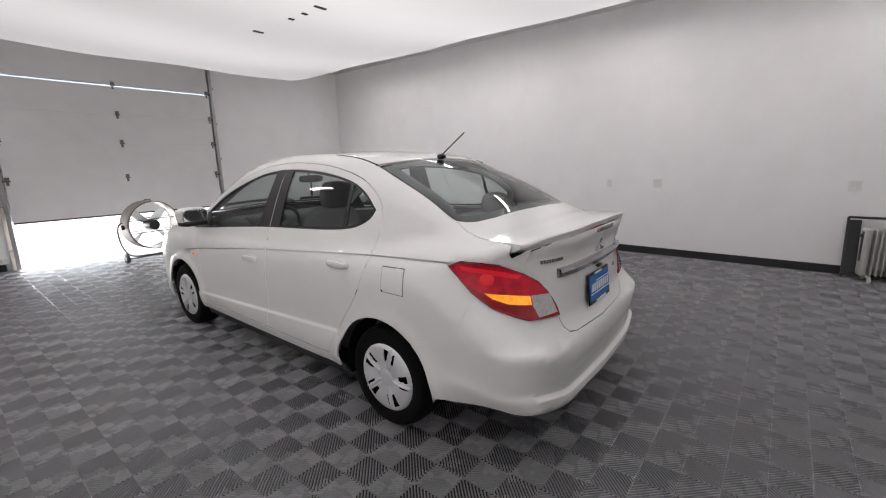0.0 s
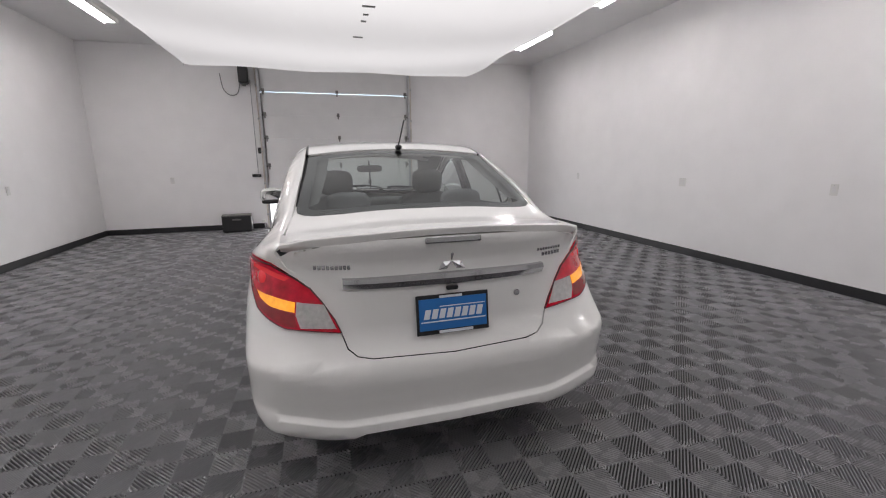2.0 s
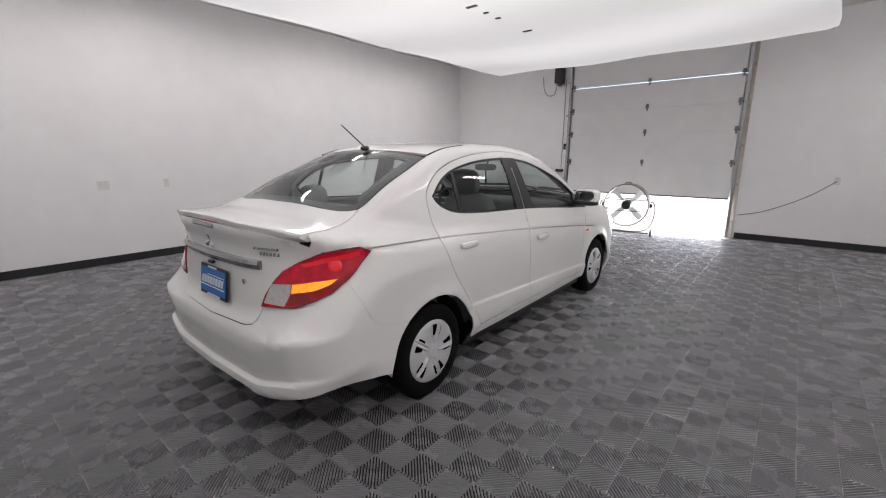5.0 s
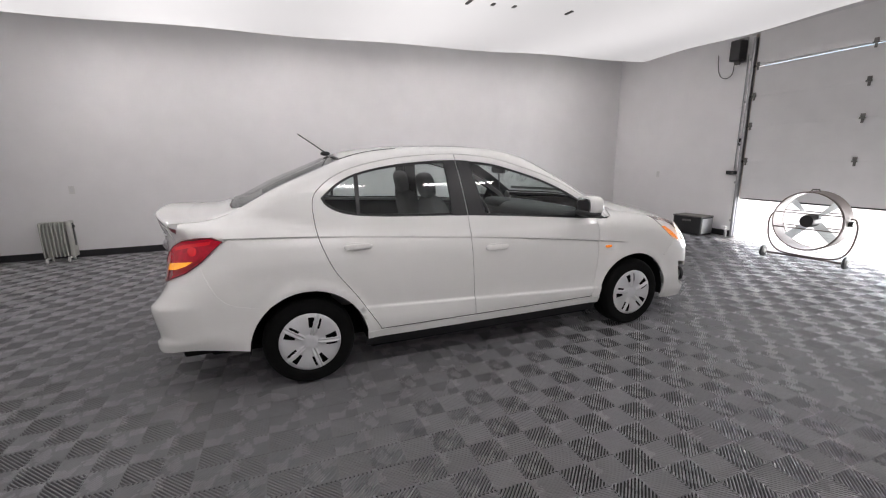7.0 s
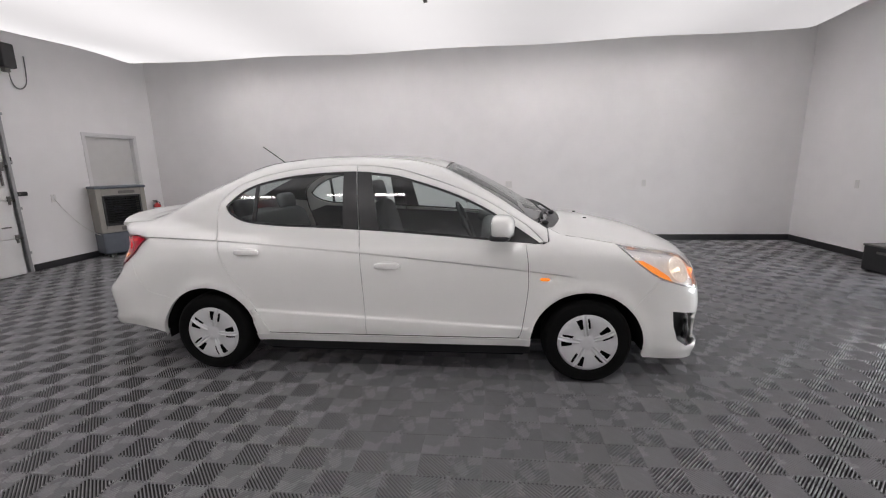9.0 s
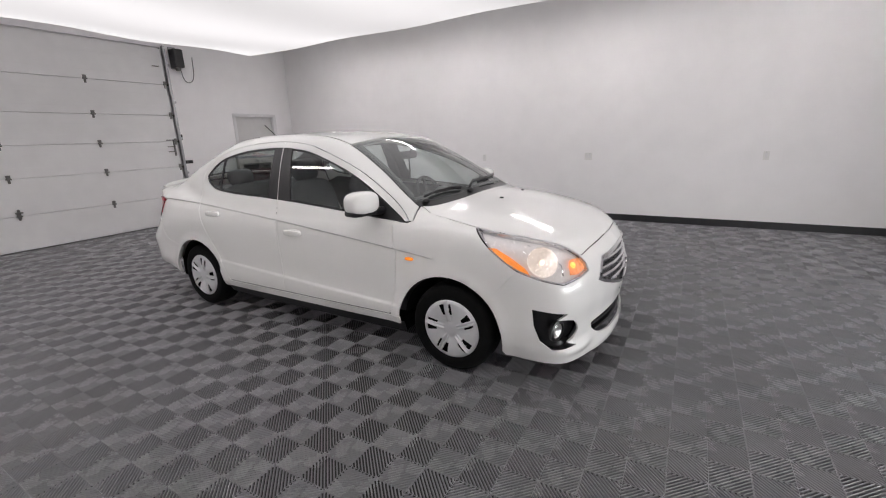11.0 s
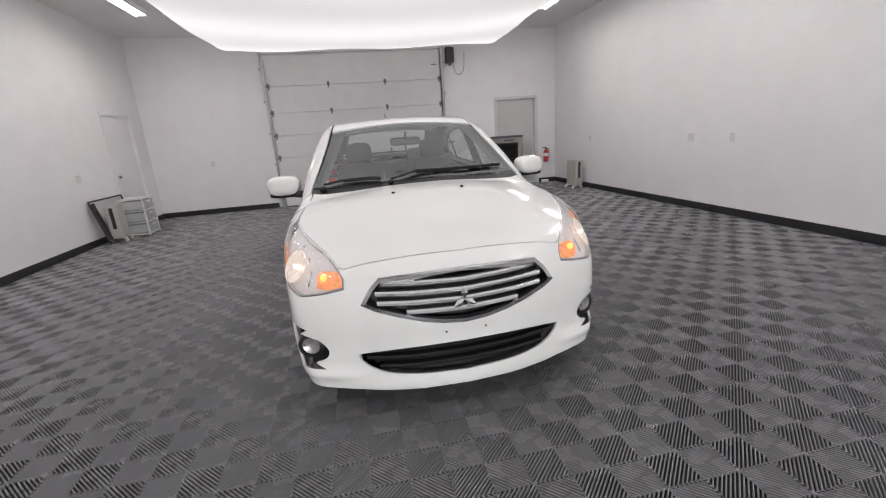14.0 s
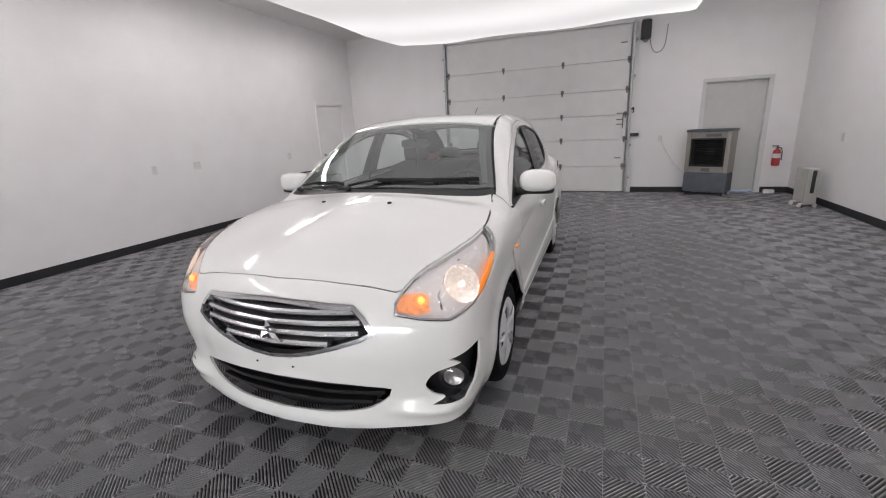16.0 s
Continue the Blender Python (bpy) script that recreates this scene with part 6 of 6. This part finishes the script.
# fine painted joints between bumpers and wings
for line, proj in ((q_seam, "side"), ([(1.70, 0.73), (1.62, 0.625), (1.54, 0.52)], "side"), ([p for p in deck_half if p[1] > -1.95], "top")):
    P = cast(proj, dense(line, 0.03, False), -0.0055)[0]
    for sg in (1, -1):
        bm = bmesh.new()
        tube(bm, [(sg * a, b, c) for a, b, c in P], 0.0042, 6)
        part("panel_joint", bm, M_PAINT, car, smooth=True)
# black tubes sunk behind the shut lines, standing in for shade in the gaps
for line, proj, both in ((R_CUT, "side", True), (B_CUT, "side", True), (F_CUT, "side", True), (DOOR_TOP, "side", True), ([(-0.835, 0.332), (0.845, 0.332)], "side", True), (hood_half, "top", True), ([flat("tail", R3(x, z)) for x, z in tk_half[6:]], "tail", True)):
    P = cast(proj, dense(line, 0.03, False), -0.010)[0]
    for sg in (1, -1):
        bm = bmesh.new()
        tube(bm, [(sg * a, b, c) for a, b, c in P], 0.0045, 6)
        part("shut_line_seal", bm, M_CARBLACK, car)
part("cabin_floor", boxes(((0, -0.01, 0.32), (1.40, 1.80, 0.03), 0.0), ((0, 0.885, 0.64), (1.44, 0.03, 0.62), 0.0), ((0, -1.25, 0.63), (1.06, 0.03, 0.64), 0.0)), M_DASH, car)
part("rear_shelf", boxes(((0, -1.43, 1.035), (1.22, 0.36, 0.03), 0.01), ((0, -1.36, 0.955), (1.40, 0.20, 0.03), 0.01)), M_DASH, car)
inner = [(-0.88, 0.34), (0.88, 0.34), (0.90, 0.93), (0.3, 0.985), (-0.5, 1.03), (-1.0, 1.06), (-1.17, 1.0), (-1.16, 0.82), (-1.08, 0.68), (-0.95, 0.54)]
for ob, door in zip(patch("door_trim", inner, "side", M_DASH, car, off=-0.055, lip=0, res=0.06, mirror=True), fd):
    ob.parent = door
patch("headliner", mirrored(roof_half), "top", M_HEADLINER, car, off=-0.035, lip=0, res=0.06)
inner_rail = [p for p in rail if 0.95 > p[0] > -1.55]
frame_in = [(y, z - 0.004) for y, z in inner_rail] + [(-1.55, 1.12), (-1.18, 1.10)] + DOOR_TOP[2:-2] + [(0.95, 1.02)]
patch("pillar_lining", frame_in, "side", M_LINING, car, off=-0.022, lip=0, res=0.04, gap=0.004, mirror=True)


def rounded(specs, m=None):
    bm = bmesh.new()
    for c, s, e, tilt_x in specs:
        blob(bm, (0, 0, 0), s, e, 24, 14, Matrix.Translation(c) @ Matrix.Rotation(radians(tilt_x), 4, "X"))
    return bm


for x in (-0.36, 0.36):
    s = part("front_seat", rounded([((x, 0.12, 0.52), (0.25, 0.27, 0.09), 0.45, 6)]), M_SEAT, car, "charcoal fabric front seat", smooth=True)
    part("seat_back", rounded([((x, -0.24, 0.83), (0.235, 0.075, 0.32), 0.5, 14)]), M_SEAT, s, smooth=True)
    part("headrest", rounded([((x, -0.345, 1.225), (0.125, 0.05, 0.095), 0.6, 12)]), M_SEAT, s, smooth=True)
    bm = bmesh.new()
    for dx in (-0.05, 0.05):
        tube(bm, [(x + dx, -0.315, 1.05), (x + dx, -0.34, 1.17)], 0.006, 8)
    part("headrest_posts", bm, M_CHROME, s)
bench = part("rear_seat", rounded([((0, -0.86, 0.52), (0.62, 0.26, 0.09), 0.35, 6)]), M_SEAT, car, "charcoal fabric rear bench", smooth=True)
part("bench_back", rounded([((0, -1.16, 0.80), (0.60, 0.08, 0.29), 0.35, 14)]), M_SEAT, bench, smooth=True)
for x in (-0.34, 0.34):
    part("headrest", rounded([((x, -1.235, 1.135), (0.125, 0.05, 0.075), 0.6, 12)]), M_SEAT, bench, smooth=True)
dash = part("dashboard", rounded([((0, 0.80, 0.88), (0.68, 0.20, 0.13), 0.4, 0), ((0, 0.55, 0.62), (0.11, 0.22, 0.22), 0.4, 0), ((-0.36, 0.66, 0.99), (0.17, 0.10, 0.045), 0.6, 0)]), M_DASH, car, smooth=True)
bm = bmesh.new()
m = Matrix.Translation((-0.36, 0.45, 0.93)) @ Matrix.Rotation(radians(-65), 4, "X")
tube(bm, [m @ Vector((0.185 * math.cos(a), 0.185 * math.sin(a), 0)) for a in [2 * math.pi * k / 36 for k in range(36)]], 0.015, 8, True)
for a in (0, 180, 270):
    tube(bm, [m @ Vector((0.05 * math.cos(radians(a)), 0.05 * math.sin(radians(a)), -0.02)), m @ Vector((0.18 * math.cos(radians(a)), 0.18 * math.sin(radians(a)), 0))], 0.014, 8)
blob(bm, (0, 0, -0.02), (0.075, 0.06, 0.025), 0.6, 18, 8, m)
part("steering_wheel", bm, M_DASH, car, smooth=True)
bm = bmesh.new()
blob(bm, (0, 0.47, 1.315), (0.12, 0.02, 0.032), 0.5, 24, 10)
tube(bm, [(0, 0.49, 1.33), (0, 0.52, 1.385)], 0.008, 8)
part("inside_mirror", bm, M_CARBLACK, car, smooth=True)
bm = bmesh.new()
tube(bm, [(0.0, 0.475, 1.285), (0.0, 0.478, 1.20), (0.003, 0.477, 1.13)], 0.006, 6)
blob(bm, (0.0, 0.477, 1.19), (0.016, 0.006, 0.022), 0.9, 10, 6)
part("hanging_tag", bm, M_CARBLACK, car)


# last trim of the proportions: fuller flanks, slightly lower waist
def settle(ob, wheel_part):
    me = ob.data
    co = np.empty(len(me.vertices) * 3)
    me.vertices.foreach_get("co", co)
    co = co.reshape(-1, 3)
    co[:, 0] += np.sign(co[:, 0]) * 0.024 * step(0.45, 0.80, np.abs(co[:, 0]))
    if not wheel_part:
        co[:, 2] -= 0.020 * step(0.0, 0.18, co[:, 2]) * (1 - 0.45 * step(1.36, 1.50, co[:, 2])) * (1 - step(-1.1, -1.5, co[:, 1]) * step(1.03, 1.08, co[:, 2]))
    me.vertices.foreach_set("co", co.ravel())
    me.update()


for child in car.children_recursive:
    settle(child, child.name.startswith(("wheel", "tyre", "hubcap")))


# ---- floor: slab and ribbed tiles ----
floor = structure("floor", boxes(span(XL, XR, YB, YA, -0.030, -0.0135)), M_SLAB, "grey ribbed interlocking plastic floor tiles", "floor")
SQ = 0.158
TILE = 2 * SQ


def clip_line(p, d, bounds):
    """Where the line p + l d runs inside the rectangle."""
    lo, hi = -1.0, 1.0
    for k in (0, 1):
        a, b = (bounds[k] - p[k]) / d[k], (bounds[k + 2] - p[k]) / d[k]
        lo, hi = max(lo, min(a, b)), min(hi, max(a, b))
    return (lo, hi) if hi > lo else None


def tile_geometry():
    """One tile of two by two squares, ribs crossing from square to square."""
    verts, faces = [], []
    pitch = 0.0140
    profile = ((-0.0033, -0.0135), (-0.0030, -0.0024), (-0.0020, -0.0006), (0.0, 0.0), (0.0020, -0.0006), (0.0030, -0.0024), (0.0033, -0.0135))
    for a in (0, 1):
        for b in (0, 1):
            s = 1 if (a + b) % 2 == 0 else -1
            x0, x1, y0, y1 = a * SQ + 0.001, (a + 1) * SQ - 0.001, b * SQ + 0.001, (b + 1) * SQ - 0.001
            cx, cy = (x0 + x1) / 2, (y0 + y1) / 2
            d, n = (math.sqrt(0.5), s * math.sqrt(0.5)), (-s * math.sqrt(0.5), math.sqrt(0.5))
            k = int(0.115 / pitch)
            for i in range(-k, k + 1):
                o = i * pitch
                ends = clip_line((cx + n[0] * o, cy + n[1] * o), d, (x0 + 0.001, y0 + 0.001, x1 - 0.001, y1 - 0.001))
                if ends is None or ends[1] - ends[0] < 0.006:
                    continue
                b0 = len(verts)
                for l in ends:
                    verts += [(cx + n[0] * (o + w) + d[0] * l, cy + n[1] * (o + w) + d[1] * l, z) for w, z in profile]
                m = len(profile)
                faces += [(b0 + j, b0 + m + j, b0 + m + j + 1, b0 + j + 1) for j in range(m - 1)]
    # rim round the tile and the bars between its squares
    w = 0.0030
    for (x0, y0, x1, y1) in ((0.0007, 0.0007, TILE - 0.0007, w), (0.0007, TILE - w, TILE - 0.0007, TILE - 0.0007), (0.0007, w, w, TILE - w), (TILE - w, w, TILE - 0.0007, TILE - w), (w, SQ - w / 2, TILE - w, SQ + w / 2), (SQ - w / 2, w, SQ + w / 2, SQ - w), (SQ - w / 2, SQ + w, SQ + w / 2, TILE - w)):
        b = len(verts)
        verts += [(x0, y0, -0.0005), (x1, y0, -0.0005), (x1, y1, -0.0005), (x0, y1, -0.0005)]
        faces.append((b, b + 1, b + 2, b + 3))
    return verts, faces


tv, tf = tile_geometry()
tile_mesh = bpy.data.meshes.new("floor_tile")
tile_mesh.from_pydata(tv, [], tf)
tile_mesh.update()
tile_mesh.materials.append(M_TILE)
tile_mesh.polygons.foreach_set("use_smooth", [True] * len(tile_mesh.polygons))
places = []
for i in range(-21, 11):
    for j in range(-23, 18):
        x, y = 1.618 + i * TILE, 0.651 + j * TILE
        if x + TILE < XL + 0.02 or x > XR - 0.02 or y + TILE < YB + 0.02 or y > YA + 0.10:
            continue
        cx, cy = x + SQ, y + SQ
        dist = math.hypot(max(abs(cx) - 0.84, 0), max(abs(cy) - 2.15, 0))
        places.append((dist if dist > 0.05 else 99, x, y))
places.sort()
for _, x, y in places[:300]:
    t = new("floor_tile", tile_mesh)
    t.parent = floor
    t.location = (x, y, random.uniform(-0.0004, 0.0004))
base_v, rest_f, offset = np.array(tv), [], 0
rest_v = []
for _, x, y in places[300:]:
    rest_v.append(base_v + (x, y, 0))
    rest_f += [tuple(k + offset for k in f) for f in tf]
    offset += len(tv)
rest = mesh_object("floor_tiles_far", np.concatenate(rest_v).tolist(), rest_f, M_TILE, floor, smooth=True)
tagged(rest, "grey ribbed floor tiles", kind="stuff")
